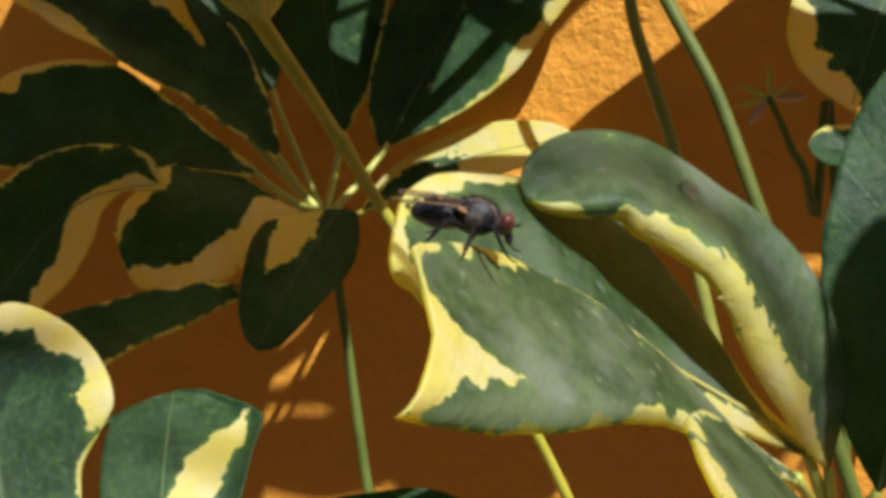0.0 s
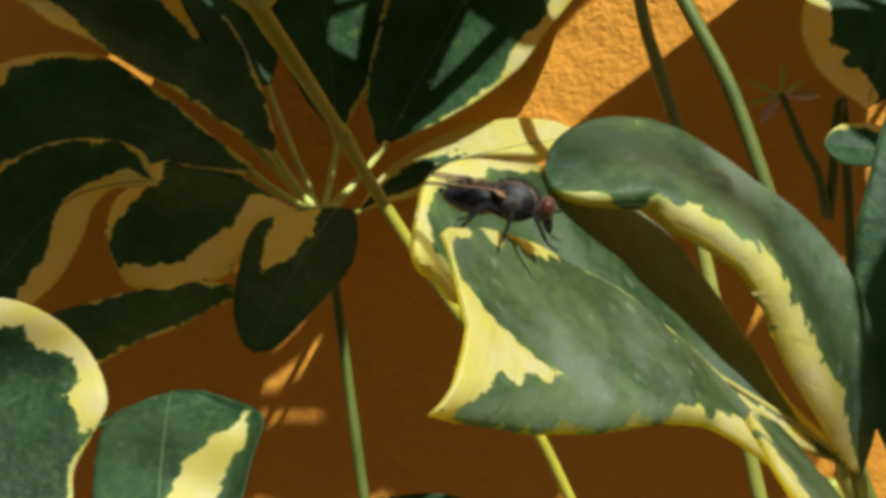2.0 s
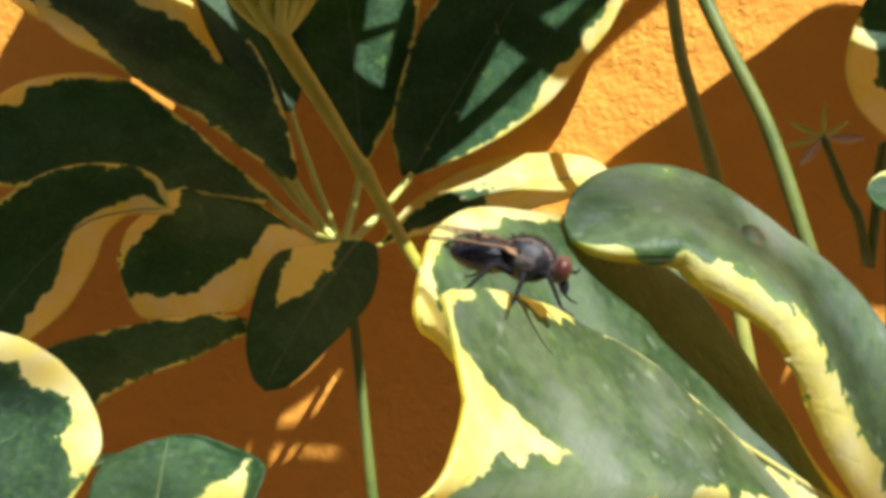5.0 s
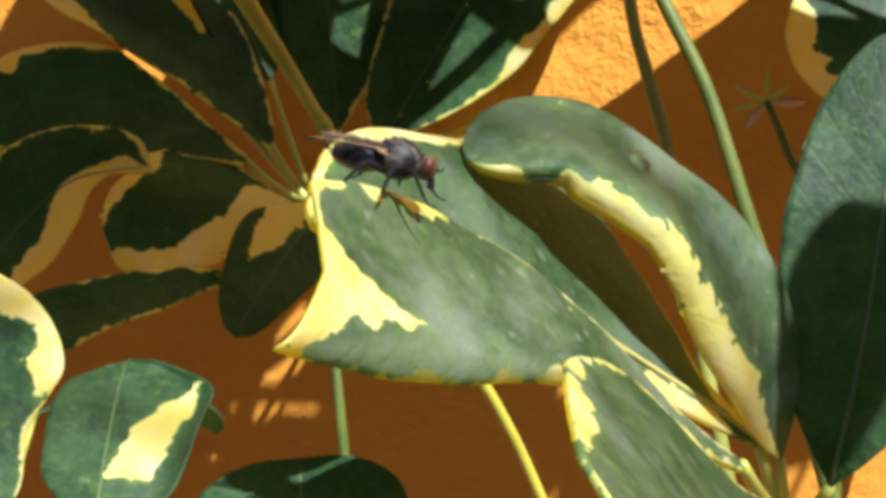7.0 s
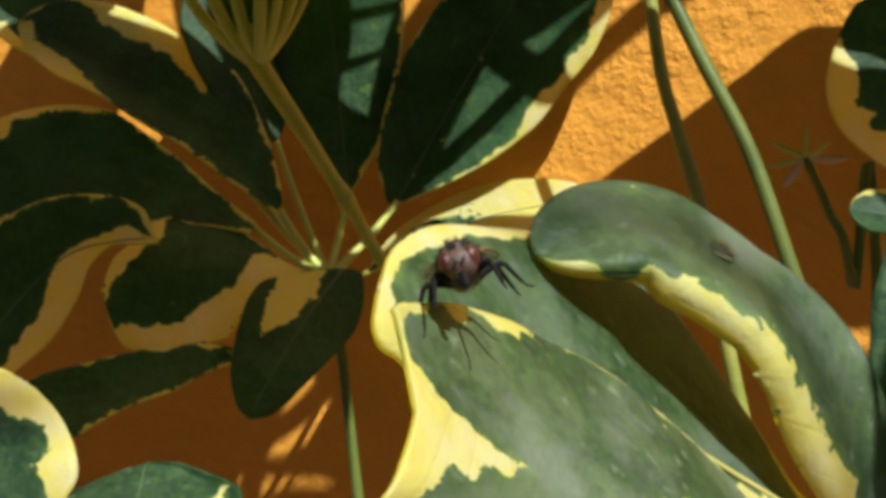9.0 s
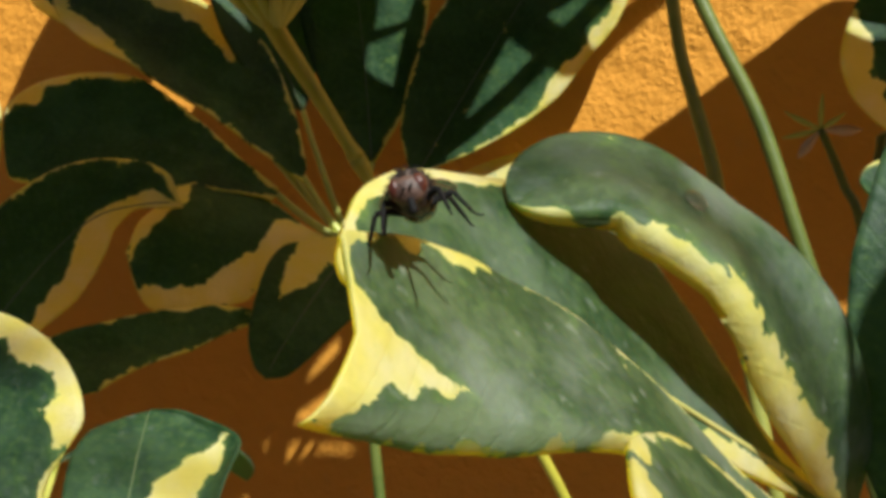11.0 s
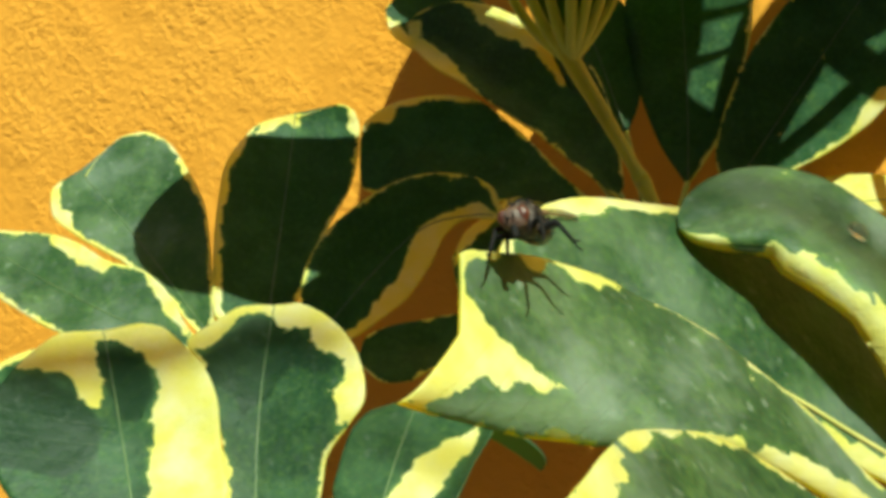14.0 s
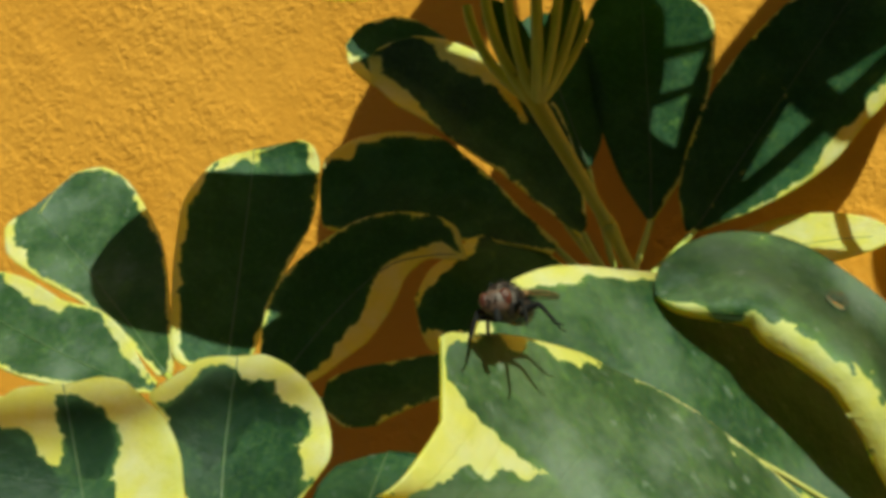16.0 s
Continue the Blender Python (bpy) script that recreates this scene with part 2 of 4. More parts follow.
def field_of(u, v, spec):
    """How far the cream reaches: above 0 is cream. spec: left and right margin widths, tip width, patches (u, v, ru, rv, gain)."""
    left, right, tip, patches = spec
    f = -0.8
    edge = left if u < 0 else right
    if edge > 0:
        f = max(f, (abs(u) - (1 - edge)) / 0.28)
    if tip > 0:
        f = max(f, (v - (1 - tip)) / 0.14)
    for patch in patches:
        if len(patch) == 2:
            f = max(f, min(0.9, inside(u, v, patch[0]) * 8 * patch[1]))
            continue
        pu, pv, ru, rv, gain = patch
        d = math.hypot((u - pu) / ru, (v - pv) / rv)
        if gain > 0:
            f = max(f, min(0.9, (1 - d) * gain))
        else:
            f = min(f, max(-0.9, -(1 - d) * -gain)) if d < 1 else f
    return max(-0.9, min(0.9, f))


def leaflet(parent, points, normals, half, fold=(8, 8), bend=(10, 10), cream=(0.2, 0.2, 0.1, ()), shape=(0.62, 0.55), notch=0.0,
            wave=(0.05, 2.0, 0.0), label="", rib=True, rib_material=None, thick=0.00045, nu=24, nv=56, stalk=None, roll=((0.8, 0), (0.8, 0)), skew=0.0, end=0.0, sides=(1.0, 1.0), deep=(), dusty=0.0, grow=(1.0, 1.0), flare=(0.0, 0.5, 0.2)):
    """One leaflet: a midrib through a few points, the upper side's normal at base and tip, the half width, how each half
    folds and bends away from the rib (degrees), where the cream lies, and where it is widest."""
    verts, faces, along, across, under, tint, dusk = [], [], [], [], [], [], []
    peak, blunt = shape
    na, nb = Vector(normals[0]), Vector(normals[-1])
    nm = Vector(normals[1]) if len(normals) == 3 else (na + nb) / 2
    rows_top = []
    for i in range(nv + 1):
        v = i / nv
        c = spline(points, v)
        t = (spline(points, min(1, v + 0.01)) - spline(points, max(0, v - 0.01))).normalized()
        up = na.lerp(nm, v * 2) if v < 0.5 else nm.lerp(nb, v * 2 - 1)
        side = t.cross(up).normalized()
        up = side.cross(t).normalized()
        # obovate outline, narrow at the base, blunt at the tip
        if v < peak:
            w = math.sin(math.pi / 2 * v / peak) ** 0.85
        else:
            w = end + (1 - end) * max(0.0, 1 - ((v - peak) / (1 - peak)) ** (1.6 + 2.2 * blunt)) ** 0.6
        w = max(w, 0.012) * half
        w *= 1 + 0.03 * noise.noise(Vector((v * 9, half * 900, 2.0)))
        row = []
        reach = [[(0.0, 0.0)], [(0.0, 0.0)]]
        for k in (0, 1):
            x = y = 0.0
            for j in range(nu // 2):
                s = (j + 0.5) * 2 / nu
                a = radians(fold[k] + bend[k] * s + roll[k][1] * (grow[0] + (grow[1] - grow[0]) * v) * max(0.0, (s - roll[k][0]) / (1 - roll[k][0])))
                x, y = x + math.cos(a) * 2 / nu, y + math.sin(a) * 2 / nu
                reach[k].append((x, y))
        for j in range(nu + 1):
            u = -1 + 2 * j / nu
            k = 0 if u < 0 else 1
            s = abs(u)
            wide = sides[k] * (1 + k * flare[0] * math.exp(-((v - flare[1]) / flare[2]) ** 2))
            du, dn = (r * wide for r in reach[k][abs(j - nu // 2)])
            shift = wave[0] * math.sin(2 * math.pi * (wave[1] * v + wave[2]) + (1.3 if k else 0)) * s * s
            q = c + side * (math.copysign(du, u) * w) + up * ((dn + shift) * w)
            q += up * (0.012 * half * noise.noise(Vector((u * 2.2, v * 5, half * 700))))
            q += t * (skew * u * w * min(1.0, 2 * v))
            if notch:
                q -= t * (notch * half * max(0.0, 1 - abs(u) / 0.45) ** 2 * max(0.0, (v - 0.75) / 0.25))
            row.append(len(verts))
            verts.append((q, up))
            along.append(v)
            across.append(u)
            under.append(0.0)
            tint.append(field_of(u, v, cream))
            dusk.append(max([-0.5] + [inside(u, v, q) for q in deep]))
        rows_top.append(row)
    count = len(verts)
    pts = [q for q, _ in verts]
    for i in range(nv):
        for j in range(nu):
            a, b, d, e = rows_top[i][j], rows_top[i][j + 1], rows_top[i + 1][j + 1], rows_top[i + 1][j]
            faces.append((a, b, d, e))
            faces.append((e + count, d + count, b + count, a + count))
    # the underside and the rounded rim
    for (q, up) in verts:
        pts.append(q - up * thick)
    rim = rows_top[0] + [r[-1] for r in rows_top[1:]] + rows_top[-1][-2::-1] + [r[0] for r in rows_top[-2:0:-1]]
    for a, b in zip(rim, rim[1:] + rim[:1]):
        faces.append((b, a, a + count, b + count))
    blade = mesh_object("leaflet", pts, faces, LEAF, parent, label, True,
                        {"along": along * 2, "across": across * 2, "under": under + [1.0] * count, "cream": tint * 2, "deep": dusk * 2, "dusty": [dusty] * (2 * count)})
    if rib:
        mid = nu // 2
        line = [pts[rows_top[int(nv * q)][mid]] + verts[rows_top[int(nv * q)][mid]][1] * (half * 0.004) for q in (0.0, 0.2, 0.4, 0.6, 0.8, 0.93)]
        tube("midrib", line, half * 0.030, half * 0.010, rib_material or RIB, blade, steps=20, sides=6)
    if stalk:
        tube("petiolule", [stalk, (Vector(stalk) + Vector(points[0])) / 2 + Vector((0, 0, -0.0008)), points[0]], half * 0.055 + 0.0002, half * 0.04 + 0.0002, PETIOLE, parent, steps=8, sides=8)
    return blade


def run_along(outline, s):
    """The place at s from 0 to 1 along an outline of flat points, smoothed."""
    steps = [0.0]
    for a, b in zip(outline, outline[1:]):
        steps.append(steps[-1] + math.dist(a, b))
    at = s * steps[-1]
    i = max(k for k in range(len(outline) - 1) if steps[k] <= at + 1e-9)
    u = min(1.0, (at - steps[i]) / max(1e-9, steps[i + 1] - steps[i]))
    p1, p2 = Vector(outline[i]), Vector(outline[i + 1])
    p0 = Vector(outline[i - 1]) if i else 2 * p1 - p2
    p3 = Vector(outline[i + 2]) if i + 2 < len(outline) else 2 * p2 - p1
    k = 0.6
    m1, m2 = (p2 - p0) * k / 1.6, (p3 - p1) * k / 1.6
    return (2 * u ** 3 - 3 * u * u + 1) * p1 + (u ** 3 - 2 * u * u + u) * m1 + (3 * u * u - 2 * u ** 3) * p2 + (u ** 3 - u * u) * m2


def depth_in(p, outline):
    """How many millimetres a flat place lies inside an outline; below 0 outside."""
    best, odd = 99.0, False
    for a, b in zip(outline, outline[1:] + outline[:1]):
        a, b = Vector(a), Vector(b)
        d = b - a
        k = max(0.0, min(1.0, (p - a).dot(d) / max(1e-9, d.length_squared)))
        best = min(best, (p - a - d * k).length)
        if (a.y > p.y) != (b.y > p.y) and p.x < a.x + (p.y - a.y) * d.x / d.y:
            odd = not odd
    return best if odd else -best


def cut_leaf(parent, points, normals, left, right, cream=(), margin=(0.0, 0.0), deep=(), fold=(4, 4), bend=(6, 6), roll=((0.8, 0), (0.8, 0)),
             wave=(0.25, 2.0, 0.0), dip=0.0, label="", rib=True, rib_material=None, thick=0.00045, nu=28, nv=60, stalk=None, dusty=0.0, course=(), pale=()):
    """One leaflet with an outline of its own: the midrib's points, the upper side's normals along it, and the two edges from the base to
    the tip as flat places in millimetres, along the midrib and across it. cream: flat patches; margin: the cream rim's width on each side."""
    na, nb = Vector(normals[0]), Vector(normals[-1])
    nm = Vector(normals[1]) if len(normals) == 3 else (na + nb) / 2
    line = [spline(points, i / 60) for i in range(61)]
    size = sum((b - a).length for a, b in zip(line, line[1:])) * 1000

    def place(v):
        if v < 0:
            c = spline(points, 0) + (spline(points, 0.02) - spline(points, 0)) / 0.02 * v
        elif v > 1:
            c = spline(points, 1) + (spline(points, 1) - spline(points, 0.98)) / 0.02 * (v - 1)
        else:
            c = spline(points, v)
        w = min(1.0, max(0.0, v))
        t = (spline(points, min(1, w + 0.01)) - spline(points, max(0, w - 0.01))).normalized()
        up = na.lerp(nm, w * 2) if w < 0.5 else nm.lerp(nb, w * 2 - 1)
        side = t.cross(up).normalized()
        return c, t, side, side.cross(t).normalized()

    reach = [[(0.0, 0.0)], [(0.0, 0.0)]]
    for k in (0, 1):
        x = y = 0.0
        for j in range(nu // 2):
            q = (j + 0.5) * 2 / nu
            a = radians(fold[k] + bend[k] * q + roll[k][1] * max(0.0, (q - roll[k][0]) / (1 - roll[k][0])))
            x, y = x + math.cos(a) * 2 / nu, y + math.sin(a) * 2 / nu
            reach[k].append((x, y))
        far = max(p[0] for p in reach[k])
        reach[k] = [(p[0] / far, p[1] / far) for p in reach[k]]
    edges = [list(left), list(right)]
    patches = [list(p) for p in cream]
    shade = [list(p) for p in deep]
    seed = points[0][0] * 900
    tops, ups, rows, along, across, tint, dusk, grey = [], [], [], [], [], [], [], []
    for i in range(nv + 1):
        s = i / nv
        ends = [run_along(e, s) for e in edges]
        mid = (ends[0].x + ends[1].x) / 2 - dip * max(0.0, (s - 0.75) / 0.25) ** 2
        row = []
        for j in range(nu + 1):
            u = -1 + 2 * j / nu
            k = 0 if u < 0 else 1
            f = abs(u)
            rx, ry = reach[k][abs(j - nu // 2)]
            flat = Vector((mid + (ends[k].x - mid) * f, ends[k].y * rx))
            v = flat.x / size
            c, t, side, up = place(v)
            ripple = wave[0] * math.sin(2 * math.pi * (wave[1] * s + wave[2]) + (1.3 if k else 0)) * f * f
            ripple += 0.16 * noise.noise(Vector((flat.x * 0.16, flat.y * 0.2, seed)))
            teeth = 0.10 * noise.noise(Vector((flat.x * 0.9, u * 2, seed + 5))) * f ** 4
            q = c + side * ((flat.y + math.copysign(teeth, flat.y)) * 0.001) + up * ((abs(ends[k].y) * ry + ripple) * 0.001)
            row.append(len(tops))
            tops.append(q)
            ups.append(up)
            along.append(v)
            across.append(u)
            spot = Vector((flat.x, ends[k].y * f))
            field = -0.8
            if margin[k] > 0:
                rim = abs(ends[k].y) * (1 - f)
                if i > nv * 0.6:
                    rim = min(rim, (1 - s) * size * 0.6 + 0.2)
                field = max(field, (margin[k] - rim) * 0.8)
            for p in patches:
                field = max(field, depth_in(spot, p) * 0.8)
            tint.append(max(-0.9, min(0.9, field)))
            dusk.append(max([-0.5] + [depth_in(spot, p) * 0.1 for p in shade]))
            grey.append(max([0.0] + [min(1.0, depth_in(spot, list(p))) for p in pale]))
        rows.append(row)
    count = len(tops)
    pts = tops + [q - up * thick for q, up in zip(tops, ups)]
    faces = []
    for i in range(nv):
        for j in range(nu):
            a, b, d, e = rows[i][j], rows[i][j + 1], rows[i + 1][j + 1], rows[i + 1][j]
            faces.append((a, b, d, e))
            faces.append((e + count, d + count, b + count, a + count))
    rim = rows[0] + [r[-1] for r in rows[1:]] + rows[-1][-2::-1] + [r[0] for r in rows[-2:0:-1]]
    for a, b in zip(rim, rim[1:] + rim[:1]):
        faces.append((b, a, a + count, b + count))
    blade = mesh_object("leaflet", pts, faces, LEAF, parent, label, True,
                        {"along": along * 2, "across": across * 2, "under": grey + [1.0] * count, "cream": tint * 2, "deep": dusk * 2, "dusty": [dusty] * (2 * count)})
    if course:
        line = []
        for x, y in course:
            c, t, side, up = place(x / size)
            line.append(c + side * (y * 0.001) + up * 0.00008)
        tube("midrib", line, 0.00034, 0.00020, rib_material or RIB, blade, steps=24, sides=6)
    elif rib:
        line = [tops[rows[int(nv * q)][nu // 2]] + ups[rows[int(nv * q)][nu // 2]] * 0.00003 for q in (0.0, 0.2, 0.4, 0.6, 0.8, 0.94)]
        tube("midrib", line, 0.00019, 0.00007, rib_material or RIB, blade, steps=24, sides=6)
    if stalk:
        root = tops[rows[0][nu // 2]]
        tube("petiolule", [stalk, (Vector(stalk) + root) / 2 + Vector((0, 0, -0.0008)), root], 0.0008, 0.0006, PETIOLE, parent, steps=10, sides=8)
    return blade


# ---- structure ----
WALL_Y = 0.2766 + 0.003


def build_setting():
    verts, faces = [], []
    for x, y in ((-2.0, WALL_Y), (2.0, WALL_Y), (2.0, WALL_Y + 0.2), (-2.0, WALL_Y + 0.2)):
        verts += [Vector((x, y, 0.0)), Vector((x, y, 2.4))]
    faces = [(0, 2, 3, 1), (2, 4, 5, 3), (4, 6, 7, 5), (6, 0, 1, 7), (1, 3, 5, 7), (0, 6, 4, 2)]
    tagged(mesh_object("wall_north", verts, faces, WALL, smooth=False), "orange rough plastered wall in sun and leaf shade", "wall", kind="structure")
    # unseen plain plaster walls, added behind and beside the camera to block low sky
    for name, x0, x1, y0, y1 in (("unseen_wall_south", -2.2, 2.2, -1.4, -1.2), ("unseen_wall_west", -2.2, -2.0, -1.2, WALL_Y), ("unseen_wall_east", 2.0, 2.2, -1.2, WALL_Y)):
        verts = [Vector((x, y, z)) for z in (0.0, 1.5) for x, y in ((x0, y0), (x1, y0), (x1, y1), (x0, y1))]
        faces = [(0, 1, 5, 4), (1, 2, 6, 5), (2, 3, 7, 6), (3, 0, 4, 7), (4, 5, 6, 7), (3, 2, 1, 0)]
        tagged(mesh_object(name, verts, faces, ADDED_WALL, smooth=False), "unseen weathered grey plaster wall added to block low sky", "wall", kind="structure")
    g = [Vector((x, y, 0.0)) for x, y in ((-60, -60), (60, -60), (60, 60), (-60, 60))]
    tagged(mesh_object("ground", g, [(0, 1, 2, 3)], SOIL, smooth=False), "dry pale brown garden soil below the plants", "ground", kind="structure")


build_setting()


# ---- the plant: compound leaves ----
def water_drop(blade, u, v):
    """A clear bead on the upper side of a leaflet, at u across and v along the blade."""
    k = Nodes("water")
    k.surface((1.0, 1.0, 1.0), 0.05, Specular_IOR_Level=1.0, Transmission_Weight=1.0, IOR=1.33)
    clear = k.add("BsdfTransparent")
    mx = k.add("MixShader")
    mx.inputs[0].default_value = 1.0
    k.t.links.new(clear.outputs[0], mx.inputs[1])
    k.t.links.new(k.b.outputs[0], mx.inputs[2])
    k.t.links.new(mx.outputs[0], k.out.inputs[0])
    me = blade.data
    half = len(me.vertices) // 2
    us, vs = me.attributes["across"].data, me.attributes["along"].data
    k0 = min(range(half), key=lambda q: (us[q].value - u) ** 2 + 9 * (vs[q].value - v) ** 2)
    at = me.vertices[k0]
    n = (at.co - me.vertices[k0 + half].co).normalized()
    bm = bmesh.new()
    bmesh.ops.create_uvsphere(bm, u_segments=28, v_segments=18, radius=1.0)
    for q in bm.verts:
        flat = 0.55 if q.co.z > 0 else 0.10
        q.co = Vector((q.co.x * (1 + 0.05 * math.sin(3 * q.co.y)), q.co.y * 0.93, q.co.z * flat)) * 0.00132
    me2 = bpy.data.meshes.new("water_drop")
    bm.to_mesh(me2)
    bm.free()
    me2.materials.append(k.m)
    me2.polygons.foreach_set("use_smooth", [True] * len(me2.polygons))
    ob = new("water_drop", me2)
    ob.matrix_world = Matrix.Translation(at.co + n * 0.00005) @ n.to_track_quat("Z", "Y").to_matrix().to_4x4()
    tagged(ob, "clear round water drop resting on a curled leaflet", "water drop")


def front_leaf():
    t = empty("compound_leaf", "variegated umbrella plant leaf with curled sunlit leaflets", "leaf", "umbrella plant leaves")
    hub = (0.00032, 0.15385, 0.74363)
    # the leaflet in front, cut off at the end, with a cream corner
    cut_leaf(t, [(-0.00289, 0.14344, 0.75190), (-0.01355, 0.11857, 0.76794), (-0.02173, 0.10436, 0.77461), (-0.02663, 0.09237, 0.77825)], [(0.745, 0.111, 0.658), (0.709, -0.09, 0.699), (0.83, -0.27, 0.48)],
             ((1, -0.8), (5.6, -2.0), (8.8, -3.2), (14.4, -3.4), (20.1, -3.4), (27.6, -4.6), (37.6, -6.1), (48.9, -6.6), (59.5, -5.9), (66.4, -5.4)), ((1, 0.8), (5, 0.6), (8.8, 1.2), (11.3, 2.6), (13.2, 4.7), (15.7, 6.1), (21.9, 8), (28.2, 8.8), (35.7, 9.3), (44.5, 8.6), (50.1, 7.7), (55.1, 7.1), (57, 6.6)),
             cream=(((67.7, -5.8), (63.3, -2.7), (61.5, 0.3), (59.5, 3.4), (55.8, 2.7), (54.5, 1.2), (50.8, -0.6), (47, -2.5), (43.5, -3.2), (52, -3.7), (55.8, -3.4), (59.5, -4.1)), ((61.2, 4.6), (58.6, 7.6), (53.3, 7.9), (55.8, 6.4), (57.0, 4.6), (57.6, 2.8), (58.9, 1.7)), ((7, -4), (8.8, -1.4), (14, -1.6), (20, -2.0), (27.6, -3.8), (27.6, -5.2), (18, -5)), ((48.2, 9.2), (43.2, 10), (43.9, 7.6), (47.6, 7)), ((41.4, 10.2), (35.1, 10.4), (34.5, 8.4), (40.1, 8.2))),
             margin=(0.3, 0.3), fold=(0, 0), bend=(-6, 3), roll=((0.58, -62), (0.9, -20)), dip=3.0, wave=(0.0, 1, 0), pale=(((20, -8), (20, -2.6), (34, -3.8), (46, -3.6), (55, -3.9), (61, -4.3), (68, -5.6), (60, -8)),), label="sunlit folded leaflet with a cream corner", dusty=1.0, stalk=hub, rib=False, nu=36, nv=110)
    # the leaflet on which the fly sits
    cut_leaf(t, [(-0.00091, 0.15168, 0.75103), (-0.00913, 0.14097, 0.76065), (-0.01722, 0.13351, 0.76892), (-0.02629, 0.12510, 0.77676), (-0.03306, 0.11341, 0.78135)], [(0.872, -0.257, 0.416), (0.710, -0.215, 0.671), (0.824, -0.294, 0.484)],
             ((3, -0.6), (7.1, -1.5), (16.6, -3.4), (26.7, -4.4), (37.4, -5.3), (48.6, -6.5), (54.6, -6.2), (57.5, -5.7), (58.7, -4.6), (60.5, -4.0), (61.1, -2.5), (60.5, -0.1)), ((3, 0.9), (6.5, 1.8), (11, 3.9), (15, 9.5), (20, 14.8), (24, 18.8), (29.1, 20.8), (35.6, 19), (39.9, 14.8), (44.5, 11.0), (48.6, 8.9), (52.2, 7.3), (56.4, 4.8), (58.7, 2.7), (60.5, -0.1)),
             cream=(((6, -1), (10, -0.6), (16, -1.6), (24, -2.6), (24, -6), (5, -3)), ((44, 10.6), (48, 8.5), (52.2, 6.6), (56.8, 3.6), (59.3, 0.2), (59.5, -2.5), (57.0, -4.7), (53.8, -5.5), (52, -7.5), (60, -7), (64, -1), (60, 5), (52, 9), (44, 12.5))),
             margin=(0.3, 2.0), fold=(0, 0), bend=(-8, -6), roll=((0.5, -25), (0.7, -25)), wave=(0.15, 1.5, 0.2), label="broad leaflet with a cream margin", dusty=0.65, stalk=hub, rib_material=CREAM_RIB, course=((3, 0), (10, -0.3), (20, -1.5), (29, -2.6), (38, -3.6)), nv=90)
    # the curled leaflet with the water drop
    curl = leaflet(t, [(-0.00046, 0.15021, 0.75092), (-0.00173, 0.14635, 0.76221), (-0.00674, 0.14314, 0.77385), (-0.01407, 0.14013, 0.78117), (-0.02061, 0.13726, 0.78369), (-0.02701, 0.13205, 0.78157)], [(0.497, -0.607, 0.620), (0.250, -0.206, 0.946), (0.006, -0.493, 0.870)], 0.00799,
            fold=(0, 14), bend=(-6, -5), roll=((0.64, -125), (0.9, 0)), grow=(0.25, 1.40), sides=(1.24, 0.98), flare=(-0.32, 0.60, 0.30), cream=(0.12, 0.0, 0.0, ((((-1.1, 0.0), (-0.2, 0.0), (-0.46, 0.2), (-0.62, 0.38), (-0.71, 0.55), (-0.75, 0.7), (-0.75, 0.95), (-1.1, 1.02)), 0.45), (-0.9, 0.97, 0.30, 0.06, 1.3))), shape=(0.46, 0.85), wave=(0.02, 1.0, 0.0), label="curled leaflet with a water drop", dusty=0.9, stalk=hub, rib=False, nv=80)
    water_drop(curl, 0.12, 0.57)
    # the leaflet closest to the camera
    cut_leaf(t, [(0.0005, 0.148, 0.746), (0.0, 0.107, 0.759), (0.0, 0.068, 0.769)], [(0.73, 0.2, 0.66), (0.73, 0.2, 0.66)],
             ((1, -0.8), (20, -3), (35, -8), (50, -12), (65, -11), (78, -6), (84.5, 0)), ((1, 0.8), (14, 1.6), (27.5, 3.8), (33.3, 5.7), (39.1, 8.1), (45.8, 10.5), (50.0, 12.0), (55.0, 13.0), (62.5, 12.8), (65.8, 12.4), (70.0, 11.0), (74.1, 9.3), (80.0, 7.1), (81.6, 6.2), (84, 2.5), (84.5, 0)),
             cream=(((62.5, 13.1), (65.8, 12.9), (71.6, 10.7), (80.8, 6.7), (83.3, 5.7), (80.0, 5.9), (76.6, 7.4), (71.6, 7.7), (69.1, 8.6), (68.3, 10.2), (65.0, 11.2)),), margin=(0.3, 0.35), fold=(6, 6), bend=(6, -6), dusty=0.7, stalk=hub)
    # the tall dark leaflet
    leaflet(t, [(0.00438, 0.14957, 0.74898), (0.00764, 0.15384, 0.76830), (0.00975, 0.16496, 0.79258)], [(-0.089, -0.920, 0.381), (-0.043, -0.880, 0.473)], 0.00909,
            fold=(6, 6), bend=(6, 6), cream=(0.0, 0.0, 0.0, ()), shape=(0.55, 0.5), label="dark plain green leaflet", dusty=0.1, stalk=hub)
    tube("petiole", [hub, (0.00169, 0.17114, 0.69672), (0.00212, 0.18886, 0.52854), (0.03, 0.2, 0.0)], 0.0016, 0.003, PETIOLE, t, steps=40)


